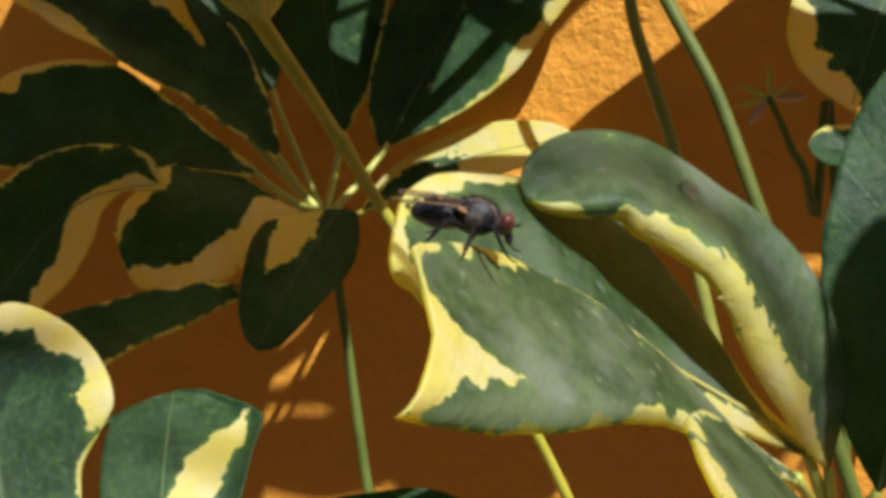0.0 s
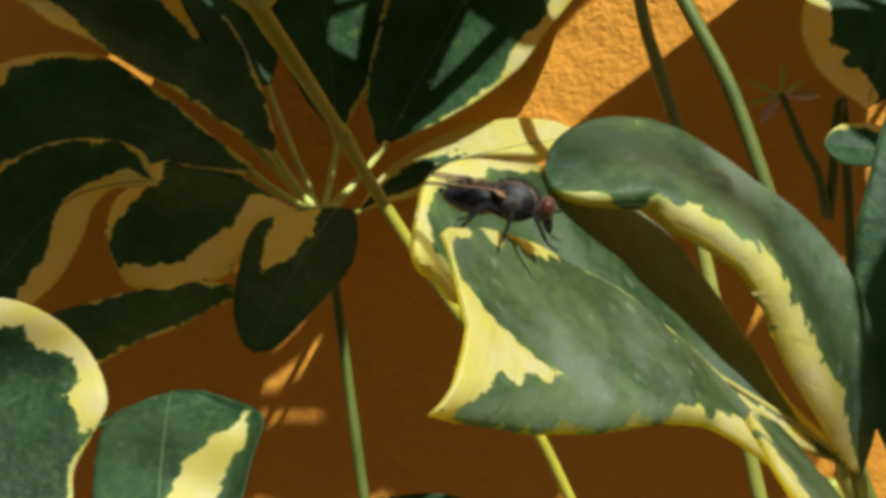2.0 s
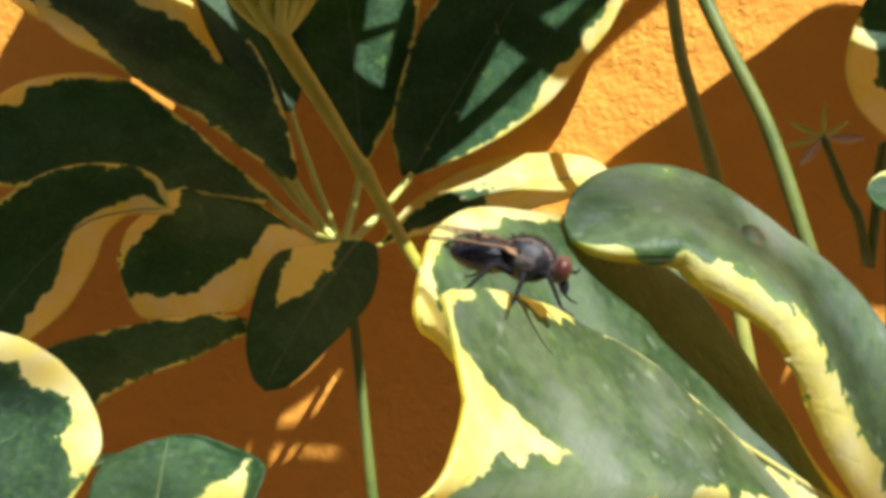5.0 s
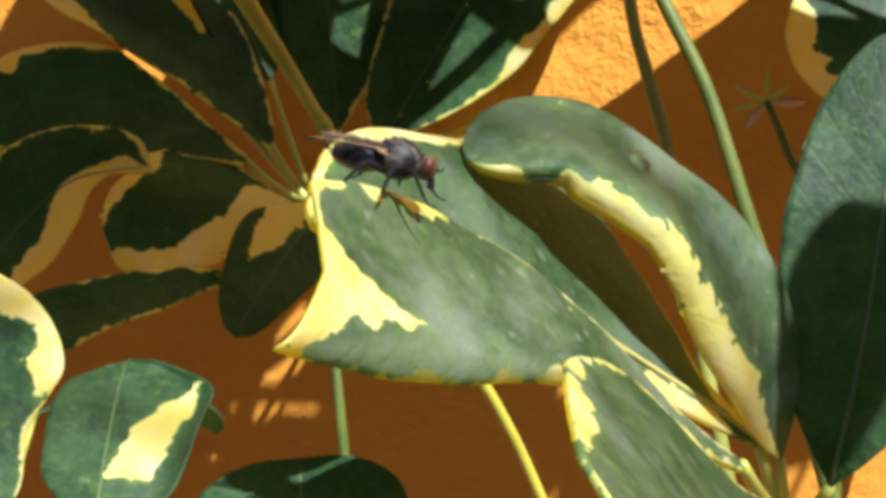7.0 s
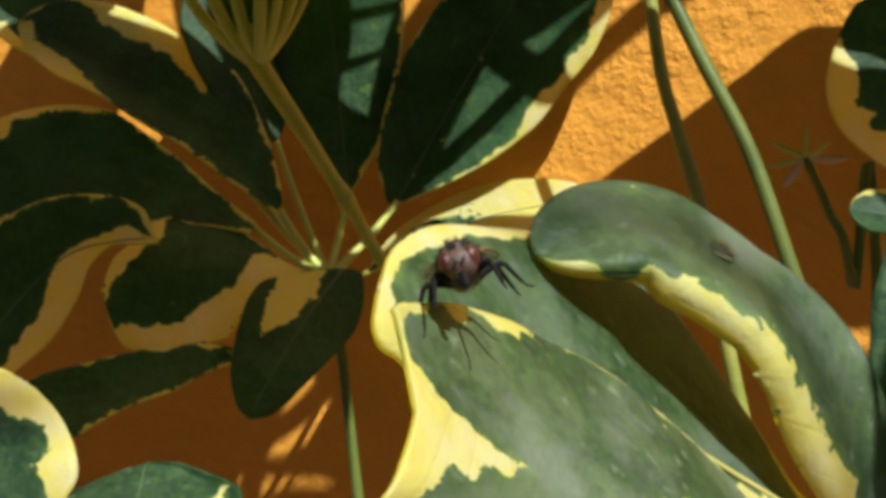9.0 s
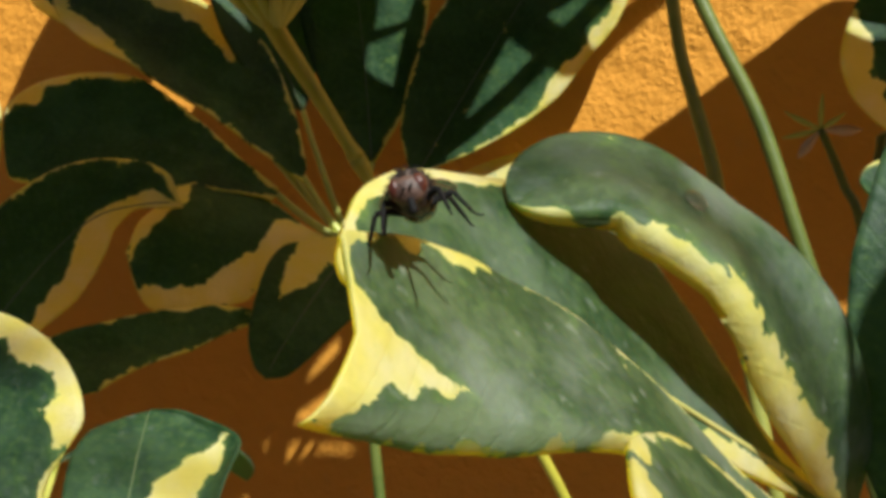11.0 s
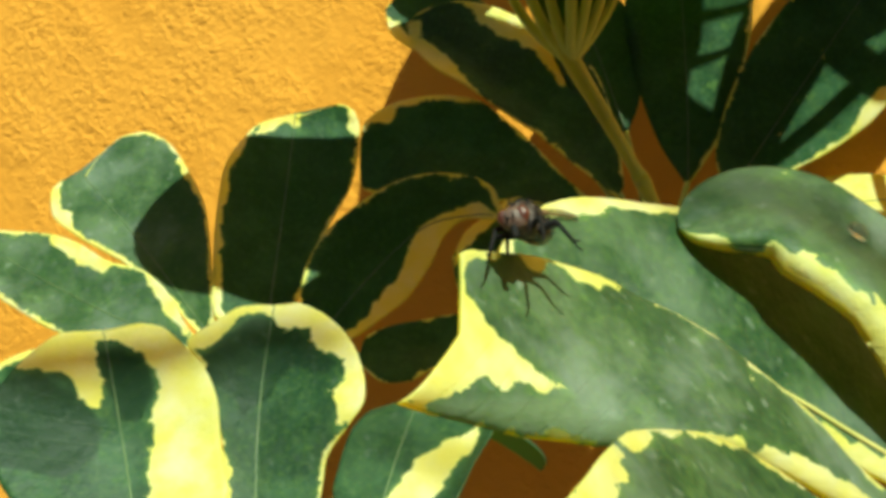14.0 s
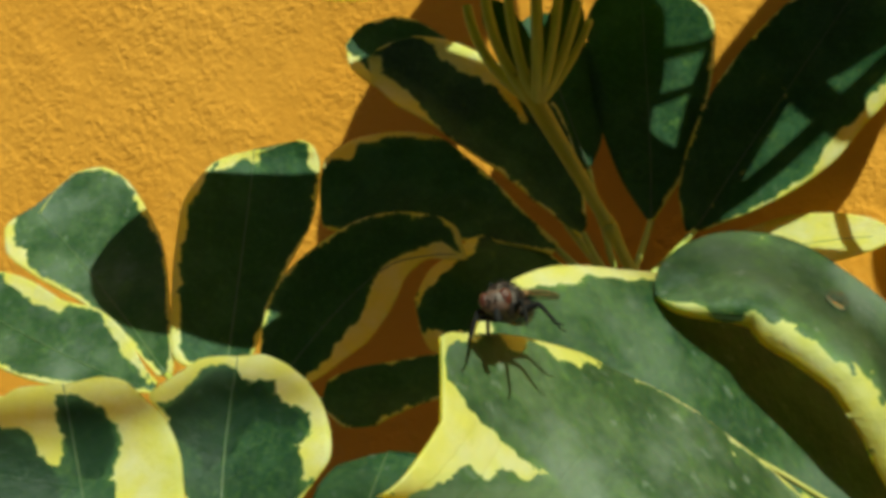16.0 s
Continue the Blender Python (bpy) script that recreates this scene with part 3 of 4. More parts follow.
def left_leaf():
    t = empty("compound_leaf", "variegated umbrella plant leaf with broad cream margins", "leaf", "umbrella plant leaves")
    hub = (-0.08619, 0.14165, 0.73286)
    cut_leaf(t, [(-0.08874, 0.14161, 0.73672), (-0.09311, 0.14703, 0.75069), (-0.10062, 0.15941, 0.76459)], [(0.443, -0.658, 0.609), (0.283, -0.41, 0.867)],
             ((-0.7, -1.4), (8.6, -3.5), (16.5, -4.4), (23.3, -6.4), (27.3, -8.8), (29.4, -10.4), (31.9, -8.4), (33.4, -6.8), (35.2, -4.8), (35.9, -1.9), (35.9, 0)), ((-1.1, 1.3), (6.1, 7.6), (13.6, 9.1), (17.6, 11.6), (20.8, 13.6), (24.4, 13.5), (28.3, 12.2), (31.6, 10), (34.4, 6.7), (35.9, 3.4), (35.9, 0)),
             cream=(((29.1, -11.3), (28.7, -8.2), (30.1, -6.8), (31.9, -5.8), (33.7, -3.8), (35.2, -1.4), (34.1, 0.5), (31.6, 1.8), (32.6, 2.8), (32.3, 5.5), (29.1, 6.6), (28.3, 8.1), (27.6, 10.5), (24.4, 11.3), (22.6, 9.2), (20.8, 10.4), (17.6, 10.1), (20.8, 15.1), (25.1, 14.9), (32.3, 11.5), (36.2, 5.7), (37.3, -0.6), (36.2, -5.8), (32.6, -9.7)),), deep=(((28, -8), (30, -6), (34, -3), (34, 1), (32, 4), (29, 7), (27, 10), (25, 8), (27, 4), (22, 1), (20, -2), (23, -4), (24, -7)),), margin=(0.3, 0.3), fold=(6, 6), bend=(4, 8), dusty=0.1, stalk=hub)
    cut_leaf(t, [(-0.09442, 0.12727, 0.73846), (-0.10244, 0.13292, 0.74956), (-0.11435, 0.14112, 0.76244)], [(0.443, -0.658, 0.609), (0.283, -0.41, 0.867)],
             ((-1, -2.1), (6.8, -10.6), (19.2, -16.1), (26.3, -15.3), (30.4, -12), (33.2, -8.8), (34.9, -5.7), (34.9, -2.8), (34.2, 0)), ((-2.1, 1.1), (1.4, 8.1), (7.2, 11.6), (14, 11.8), (20.5, 12.4), (25.3, 11.7), (29.1, 9.9), (32.5, 7.7), (33.9, 5), (34.2, 2.2), (34.2, 0)),
             cream=(((29.1, -16.3), (31.1, -11.9), (30.8, -8.5), (28.7, -5.3), (25.7, -3.6), (23.3, -1.5), (27.7, -1.5), (31.1, -2), (33.2, -0.9), (32.8, 1.6), (34.5, 5.2), (35.9, -1.2), (35.9, -7), (33.2, -11.6)), ((35.6, -0.5), (32.8, 1.6), (29.8, 4.2), (27, 5.5), (24.6, 5.5), (22.6, 4), (17.8, 3.5), (13.3, 2.2), (5.8, 1.6), (2.7, 13), (13.7, 12.6), (20.9, 13.3), (28.7, 11.3), (33.2, 7.8))), deep=(((29, -14), (30, -9), (27, -5), (22, -2), (17, -3), (15, -8), (18, -15)), ((32, -1), (32, 2), (28, 5), (24, 5), (21, 3), (22, 0), (27, -1))), fold=(6, 6), bend=(4, 8), dusty=0.1, stalk=hub)
    cut_leaf(t, [(-0.07147, 0.14289, 0.74210), (-0.07406, 0.15128, 0.74939), (-0.07599, 0.15903, 0.75476)], [(0.218, -0.733, 0.644), (0.151, -0.433, 0.889)],
             ((-2, -1.2), (3.8, -6.4), (8.8, -7.2), (13.3, -7.1), (17.5, -5.8), (20, -2.7), (21, 0)), ((-2, 2.2), (1.9, 7.8), (10.7, 10), (16.2, 10.9), (19.0, 8.6), (21.3, 3.7), (21, 0)),
             cream=(((4.2, 0.3), (8, 1.4), (11.4, 3.4), (14.5, 6.2), (18.1, 8.6), (13.3, 8.3), (7.8, 6.4), (3.8, 4.6)),), fold=(2, -8), bend=(-6, 0), roll=((0.8, 0), (0.7, 60)), dusty=0.2, stalk=hub)
    # darkened all over by its patch, which paints in the shade here
    leaflet(t, [(-0.10500, 0.18500, 0.74000), (-0.09700, 0.20000, 0.73950), (-0.08930, 0.21080, 0.73150)], [(-0.45, -0.30, 0.84), (-0.35, -0.30, 0.88)], 0.00600,
            deep=(((-1.2, -0.1), (1.2, -0.1), (1.2, 1.1), (-1.2, 1.1)),), cream=(0.0, 0.0, 0.0, ()), label="dark plain green leaflet", stalk=hub)
    leaflet(t, [(-0.15979, 0.14432, 0.74242), (-0.15129, 0.15241, 0.74874), (-0.14353, 0.15848, 0.75368)], [(0.347, -0.508, 0.788), (0.347, -0.508, 0.788)], 0.00364,
            cream=(0.2, 0.2, 0.1, ()), stalk=hub)
    leaflet(t, [(-0.03558, 0.11570, 0.74183), (-0.03847, 0.12077, 0.74812), (-0.04151, 0.12738, 0.75449)], [(0.228, -0.746, 0.626), (0.122, -0.383, 0.916)], 0.00964,
            cream=(0.0, 0.0, 0.0, ()), shape=(0.6, 0.6), stalk=hub)
    tube("petiole", [hub, (-0.09603, 0.15700, 0.67389), (-0.11403, 0.17366, 0.52741), (-0.09, 0.2, 0.0)], 0.0016, 0.003, PETIOLE, t, steps=40)


def side_leaf():
    t = empty("compound_leaf", "half shaded variegated leaf close to the wall", "leaf", "umbrella plant leaves")
    hub = (-0.14252, 0.20117, 0.74436)
    cut_leaf(t, [(-0.14814, 0.21086, 0.74915), (-0.15852, 0.22978, 0.77456), (-0.16149, 0.23636, 0.78820)], [(0.502, -0.75, 0.43), (0.478, -0.712, 0.515)],
             ((-0.5, -1.9), (1, -9.5), (8.3, -11.6), (15.7, -12.5), (26.4, -12.4), (35.7, -9.4), (41.1, -7), (45.5, -2.7), (45, 0.2)), ((-0.5, 1.1), (2.4, 4.7), (7.3, 6), (13.7, 8.3), (22.5, 12.3), (29.4, 13.4), (43.1, 13.2), (52.9, 11.8), (56.3, 8.8), (50.9, 4.5), (45, 0.2)),
             cream=(((37.2, -7.3), (41.1, -7), (47, -2.7), (48, 1.2), (40.1, 0.9), (43.1, -2), (38.2, -5.1)), ((55.8, 10.5), (53.9, 14.5), (36.2, 14.6), (32.3, 13.1), (40.1, 11.6))), margin=(1.3, 0.5), stalk=hub)
    cut_leaf(t, [(-0.15831, 0.20554, 0.74912), (-0.18465, 0.21358, 0.76462), (-0.20202, 0.21710, 0.77526)], [(0.502, -0.75, 0.43), (0.478, -0.712, 0.515)],
             ((0, -1.4), (10.5, -2.5), (20.9, -4.6), (32.9, -8.5), (44.4, -10.2), (55.4, -7.1), (57, -3.3), (52.3, 0)), ((-1.6, 0.6), (1.6, 3.5), (12, 9.8), (21.4, 14.5), (31.9, 16.5), (40.8, 17.1), (49.7, 15.7), (55.4, 11.1), (55.4, 5.3), (52.3, 0)),
             cream=(((60.1, -7), (56, -4.4), (48.6, -7.9), (42.4, -6.9), (35.6, -8.5), (40.3, -12)), ((41.3, 17.9), (32.4, 17.4), (21.4, 15.0), (22, 13.5), (30.9, 15.1))), margin=(0.8, 0.5), dusty=0.7, stalk=hub)
    cut_leaf(t, [(-0.15328, 0.19784, 0.74734), (-0.18092, 0.19765, 0.75339), (-0.21652, 0.20093, 0.76327)], [(0.443, -0.658, 0.609), (0.443, -0.658, 0.609)],
             ((0.7, -0.4), (25.5, -6.6), (35.3, -8.1), (43.2, -8), (53.6, -7.4), (66.1, -2.2)), ((0.7, 1.7), (5.2, 3.1), (9.2, 4.9), (18.3, 8.9), (26.8, 10.4), (35.3, 9), (44.5, 9.6), (51.7, 8.9), (58.9, 6.1), (64.8, 2.7), (66.1, -2.2)),
             cream=(((55, 8.8), (44.5, 10), (35.3, 9.7), (34, 6.4), (42.5, 6.5), (49.7, 6.9)), ((26.8, 10.6), (19, 9.5), (6.5, 4.2), (2, 0.9), (8.5, 2.4), (17.7, 6.5))), margin=(0.7, 0.5), dusty=0.7, stalk=hub)
    cut_leaf(t, [(-0.13399, 0.20956, 0.74979), (-0.12853, 0.21941, 0.76111), (-0.12108, 0.22674, 0.76895), (-0.10946, 0.23075, 0.77053)], [(0.478, -0.712, 0.515), (0.451, -0.67, 0.589)],
             ((-0.8, -4.5), (5.4, -9.1), (11.7, -11.5), (18.3, -11.3), (25.4, -10.2), (30.8, -8.6), (35.8, -7.4), (40, -4.8), (42.1, 1.2)), ((0.4, 2.3), (2.5, 5.2), (12.5, 8.2), (22.5, 6.6), (29.6, 3), (33.7, 0.6), (37.1, 0.6), (42.1, 1.2)),
             cream=(((0.4, 3.4), (6.7, 3.9), (15.8, 3.8), (21.7, 0.5), (30.4, -1.4), (36.6, -3.2), (42.9, 0.7), (37.1, 1.3), (31.2, 3.4), (22.9, 8.1), (11.7, 8.9), (2.1, 5.8)), ((37.9, -6.7), (42.5, -4), (43.3, 1.9), (40.4, -0.7))), margin=(0.35, 0.3), stalk=hub)
    tube("petiole", [hub, (-0.14284, 0.20221, 0.68814), (-0.13676, 0.19008, 0.56541), (-0.16, 0.24, 0.0)], 0.0016, 0.003, PETIOLE, t, steps=40)


def back_leaf():
    t = empty("compound_leaf", "large shaded variegated leaf spread before the wall", "leaf", "umbrella plant leaves")
    hub = (-0.08729, 0.24877, 0.76187)
    cut_leaf(t, [(-0.09568, 0.24973, 0.77298), (-0.11761, 0.25175, 0.79055), (-0.14367, 0.25088, 0.80550)], [(0.634, -0.588, 0.502), (0.478, -0.712, 0.515)],
             ((-0.6, -0.8), (9.9, -3.2), (21, -4), (29.7, -5.2), (39.7, -5.6), (47.2, -6), (54.2, -4.2), (58.3, -0.6)), ((1.2, 1.5), (5.8, 4.3), (13.4, 8.8), (23.9, 13.7), (31.5, 13.2), (40.2, 13), (48.4, 11.5), (54.2, 8.4), (57.7, 3.2), (58.3, -0.6)),
             cream=(((51.3, 9), (47.2, 7.7), (42, 7.3), (35, 9.3), (30.3, 7.4), (24.5, 6.5), (29.7, 11.5), (26.8, 13.2), (23.3, 13.7), (29.7, 15.5), (39.1, 14.9), (50.2, 12.5)), ((60.1, -0.4), (56.6, 1.2), (54.2, -1.7), (47.8, -1.7), (39.1, -4.9), (46.1, -7.1), (54.8, -5.2))), margin=(0.3, 0.3), rib=False, stalk=hub)
    cut_leaf(t, [(-0.11944, 0.25728, 0.79408), (-0.13487, 0.25505, 0.80303), (-0.14903, 0.25069, 0.80869)], [(0.634, -0.588, 0.502), (0.478, -0.712, 0.515)],
             ((-2, -2.6), (2.7, -6.5), (9.5, -8.4), (23.1, -7.8), (30.5, -5.3), (33.9, -0.7)), ((3.1, 6), (15.9, 8.7), (25.4, 9), (32.2, 4.5), (33.9, -0.7)),
             cream=(((34.9, -1.7), (29.8, -2.3), (28.8, -4.1), (22.7, -6.1), (10.2, -7.4), (7.5, -8.9), (21.7, -9.6), (31.2, -6.9)),), margin=(0.3, 0.3), rib=False, stalk=hub)
    leaflet(t, [(-0.10013, 0.26027, 0.78389), (-0.10646, 0.26238, 0.79645), (-0.11468, 0.26476, 0.81339)], [(0.419, -0.735, 0.534), (0.231, -0.800, 0.553)], 0.00839,
            cream=(0.0, 0.0, 0.0, ()), stalk=hub)
    cut_leaf(t, [(-0.09842, 0.24484, 0.77052), (-0.12383, 0.24387, 0.78113), (-0.14730, 0.23860, 0.77951)], [(0.478, -0.712, 0.515), (0.478, -0.712, 0.515)],
             ((0, -1.5), (8.9, -6.7), (18.8, -10.6), (34.9, -11.6), (47.5, -9.6), (52.2, -7.1), (52.2, 0)), ((0.5, 0.9), (7.3, 1.7), (15.1, 4.4), (22.4, 7.2), (28.7, 9.8), (35.5, 10.3), (42.8, 9.7), (46.4, 8.7), (50.1, 6.3), (52.2, 0)),
             cream=(((51.1, 4.2), (49, 5.7), (44.9, 5.4), (42.8, 8.5), (35.5, 9.5), (28.7, 9.4), (35.5, 11.5), (46.4, 10.4), (52.2, 7)),), margin=(0.4, 0.4), rib=False, stalk=hub)
    cut_leaf(t, [(-0.08963, 0.24398, 0.76328), (-0.10326, 0.23334, 0.76507), (-0.11634, 0.22505, 0.76261)], [(0.218, -0.733, 0.644), (0.218, -0.733, 0.644)],
             ((0.7, -1.6), (6.3, -2.9), (9.6, -7.1), (13.3, -11), (17.6, -12), (24.2, -12.7), (32.2, -9.9), (33.5, -5.8), (33.2, 0)), ((0.3, 0.4), (3, 2.1), (6.3, 6.4), (10.3, 10.5), (16.3, 12.6), (21.2, 12.2), (25.9, 8.9), (29.8, 6), (33.2, 0)),
             cream=(((10.3, 0.3), (6.6, 4), (2, 2.8), (0.3, 0.2), (5.3, -3.4), (10.6, -7.6), (14.6, -12), (24.5, -13.5), (33.5, -10.3), (33.8, -6.2), (28.2, -7.5), (21.2, -8.9), (17.6, -6.2), (11.9, -3.1)), ((19.9, 12.5), (21.2, 7.3), (26.5, 4.9), (28.9, 2), (32.8, -1.3), (32.2, 4.5), (29.5, 7.7), (25.2, 9.9))), margin=(0.3, 0.3), fold=(-4, -4), bend=(-14, -14), rib=False, stalk=hub)
    cut_leaf(t, [(-0.08268, 0.24345, 0.76411), (-0.08545, 0.22882, 0.75617), (-0.08760, 0.21449, 0.74638)], [(0.419, -0.735, 0.534), (0.512, -0.675, 0.531)],
             ((-1, -0.6), (-1.4, -3), (3.8, -5.9), (9.3, -7.3), (15.8, -6.9), (25.4, -5), (32, -2.9), (34.7, -0.1)), ((0.7, 0.7), (6.2, 5.7), (10.3, 9), (15.8, 9.2), (23.7, 7.3), (29.6, 5.1), (33.7, 2.2), (34.7, -0.1)),
             cream=(((6.5, 7.7), (2.1, 2.9), (8.6, 1), (16.2, 1.5), (21, 4.3), (16.2, 6.3)),), bend=(-14, -20), label="glossy dark leaflet with a cream band", stalk=hub)
    cut_leaf(t, [(-0.09470, 0.22474, 0.75312), (-0.10497, 0.21166, 0.75131), (-0.11793, 0.19987, 0.74978)], [(0.218, -0.733, 0.644), (0.208, -0.687, 0.696)],
             ((0.7, -1.2), (6.5, -1.9), (12, -3.1), (18.6, -3.9), (24.4, -6.1), (27.1, -7.2), (31.6, -6.4), (34.7, -2)), ((-0.7, 1.1), (4.5, 3.7), (13.4, 5), (22.3, 4.8), (28.5, 4.7), (33, 2.9), (34.7, -2)), margin=(0.25, 0.25), rib=False, stalk=hub)
    cut_leaf(t, [(-0.08737, 0.26047, 0.77475), (-0.09085, 0.26702, 0.79196), (-0.09430, 0.27052, 0.81808)], [(0.241, -0.856, 0.457), (0.241, -0.856, 0.457)],
             ((0, -0.5), (11.4, -5.5), (22.9, -8.9), (32.9, -10.7), (41.6, -10.4), (45.3, -6.9), (46.6, 0.1)), ((0, 0.5), (8.7, 4.7), (17.4, 8.9), (26.1, 11.2), (32.9, 12.9), (39.8, 13.1), (44.3, 7.8), (46.6, 0.1)), margin=(0.0, 0.8), stalk=hub)
    cut_leaf(t, [(-0.07840, 0.25935, 0.77309), (-0.06742, 0.27065, 0.79535), (-0.05524, 0.27775, 0.81606)], [(0.241, -0.856, 0.457), (0.045, -0.889, 0.456)],
             ((-0.5, -1.4), (5.2, -6.6), (15.2, -10.4), (24.1, -11.7), (33.5, -11.2), (43, -9.7), (49.8, -6.4), (55.5, -0.9)), ((1.6, 2), (7.3, 6.9), (13.6, 11.3), (22, 15.2), (30.4, 16.6), (38.8, 18), (47.1, 16.9), (55.5, 13.2), (58.7, 6.4), (55.5, -0.9)),
             cream=(((1, 4.6), (5.2, 5.6), (10.5, 8.7), (18.9, 13.2), (25.1, 12.2), (31.4, 14.7), (40.3, 16), (48.2, 13.9), (51.9, 19.5), (44, 20.1), (28.8, 18.6), (16.8, 14.5), (5.8, 8.9)),), margin=(0.3, 0.4), stalk=hub)
    leaflet(t, [(-0.08282, 0.25623, 0.76172), (-0.06786, 0.26543, 0.76917), (-0.04592, 0.27188, 0.77279)], [(0.202, -0.658, 0.725), (0.202, -0.658, 0.725)], 0.00609,
            cream=(0.5, 0.5, 0.5, ()), stalk=hub)
    tube("petiole", [hub, (-0.08554, 0.24874, 0.75012), (-0.08047, 0.24375, 0.71413), (-0.07051, 0.23619, 0.63832), (-0.05, 0.25, 0.0)], 0.0008, 0.0012, TWIG, t, steps=50)
    tube("main_stem", [(-0.08190, 0.20376, 0.80203), (-0.08002, 0.20496, 0.79711), (-0.07494, 0.20594, 0.78877), (-0.06946, 0.20730, 0.77932)], 0.0017, 0.00092, STEM, t, steps=40, knots=(0.99,))
    tube("main_stem", [(-0.06946, 0.20730, 0.77932), (-0.06242, 0.20891, 0.76623), (-0.05053, 0.21320, 0.74594), (-0.04496, 0.21596, 0.73535), (-0.03963, 0.21825, 0.72246), (-0.02377, 0.22176, 0.68282)], 0.00092, 0.0008, STEM, t, steps=60, knots=(0.0,))
    # the node at the top, with the cup of young leaf stalks that rises from it
    node = Vector((-0.08002, 0.20496, 0.79711))
    tops = (((-0.09068, 0.20244, 0.81218), 0.00075), ((-0.08638, 0.20059, 0.81314), 0.0008), ((-0.08188, 0.19952, 0.81368), 0.00075), ((-0.07706, 0.19932, 0.81423), 0.0009),
            ((-0.07451, 0.20142, 0.81342), 0.00075), ((-0.07304, 0.20477, 0.81231), 0.00075), ((-0.07296, 0.20824, 0.80960), 0.0006))
    for top, r in tops:
        top = Vector(top)
        mid = node.lerp(top, 0.45) + Vector(((top.x - node.x) * 0.22, -0.0010, 0.0))
        tube("stalk", [node, mid, top], r * 1.2, r, PETIOLE, t, steps=14, sides=8)
    for a, hw in (((-0.08882, 0.20465, 0.81305), 0.0030), ((-0.07654, 0.20877, 0.81351), 0.0032)):
        leaflet(t, [node, node.lerp(Vector(a), 0.5) + Vector((0, 0.0015, 0)), a], [(0.540, -0.812, 0.221), (0.540, -0.812, 0.221)], hw, fold=(20, 20), cream=(0.0, 0.0, 0.0, ()), label="young green leaflet", rib=False)


def right_leaf():
    t = empty("compound_leaf", "variegated leaf tip hanging before the orange wall", "leaf", "umbrella plant leaves")
    hub = (0.01892, 0.25919, 0.81335)
    cut_leaf(t, [(0.01005, 0.25166, 0.80309), (0.00598, 0.24434, 0.79086), (0.00258, 0.23801, 0.77967)], [(0.241, -0.856, 0.457), (0.241, -0.856, 0.457)],
             ((-3.4, -1.7), (1.7, -6.9), (11, -7.8), (21.1, -5.9), (28.1, 0)), ((-1.7, 3.4), (4.5, 12.5), (14.6, 13.5), (19.4, 12.6), (23.6, 9.6), (26.1, 5.4), (28.1, 0)),
             cream=(((13.5, 16.1), (7.6, 15.7), (12.1, 11.9), (13.2, 9.7), (18.8, 7.8), (20, 5.2), (21.9, 5.5), (22.5, 0.9), (25.9, -1.3), (30.1, -0.4), (27.3, 8.7), (20.8, 14)),), stalk=hub)
    leaflet(t, [(0.01198, 0.23473, 0.77426), (0.00376, 0.23255, 0.77422), (-0.00348, 0.23084, 0.77538)], [(0.218, -0.733, 0.644), (0.218, -0.733, 0.644)], 0.00383,
            cream=(0.0, 0.2, 0.0, ()), stalk=hub)
    tube("petiole", [hub, (0.02494, 0.26057, 0.76747), (0.03036, 0.24962, 0.65242), (0.08, 0.24, 0.0)], 0.0016, 0.003, PETIOLE, t, steps=40)


def stems():
    for shade, pts, r in ((SUNLIT_TWIG, [(-0.03613, 0.25463, 0.82549), (-0.03232, 0.24917, 0.79771), (-0.02908, 0.24713, 0.78571), (-0.02542, 0.24521, 0.77377), (-0.02082, 0.24102, 0.75203), (-0.00652, 0.23065, 0.68948)], 0.0010),
                   (TWIG, [(-0.03606, 0.22746, 0.82303), (-0.02365, 0.22392, 0.79772), (-0.01676, 0.22261, 0.78438), (-0.01112, 0.22057, 0.76875), (-0.00433, 0.21873, 0.74815), (0.01013, 0.21604, 0.69773)], 0.0010)):
        low = Vector(pts[-1])
        t = empty("plant_stem", "thin green upright stem of the umbrella plant", "stem", "plant stems")
        line = pts + [low + Vector((0.008, 0.0, -0.06)), low + Vector((0.012, 0.002, -0.12)), Vector((low.x + 0.015, 0.22, 0.45)), Vector((low.x + 0.018, 0.22, 0.32)), Vector((low.x + 0.02, 0.22, 0.16)), Vector((low.x + 0.02, 0.22, 0.0))]
        for k, (a, z) in enumerate(((0.0, 0.5), (0.5, 1.0))):
            piece = [spline(line, a + (z - a) * q / 40) for q in range(41)]
            tube("internode", piece, r * (1 + 0.5 * a), r * (1 + 0.5 * z), shade, t, steps=80)
        joint = spline(line, 0.5)
        part("node", egg(r * 1.9, r * 1.9, r * 1.5, joint), STEM, t, "swollen olive node")


def sunward(points, k):
    """The points moved k metres towards the sun."""
    return [Vector(p) - SUN_WAY * k for p in points]


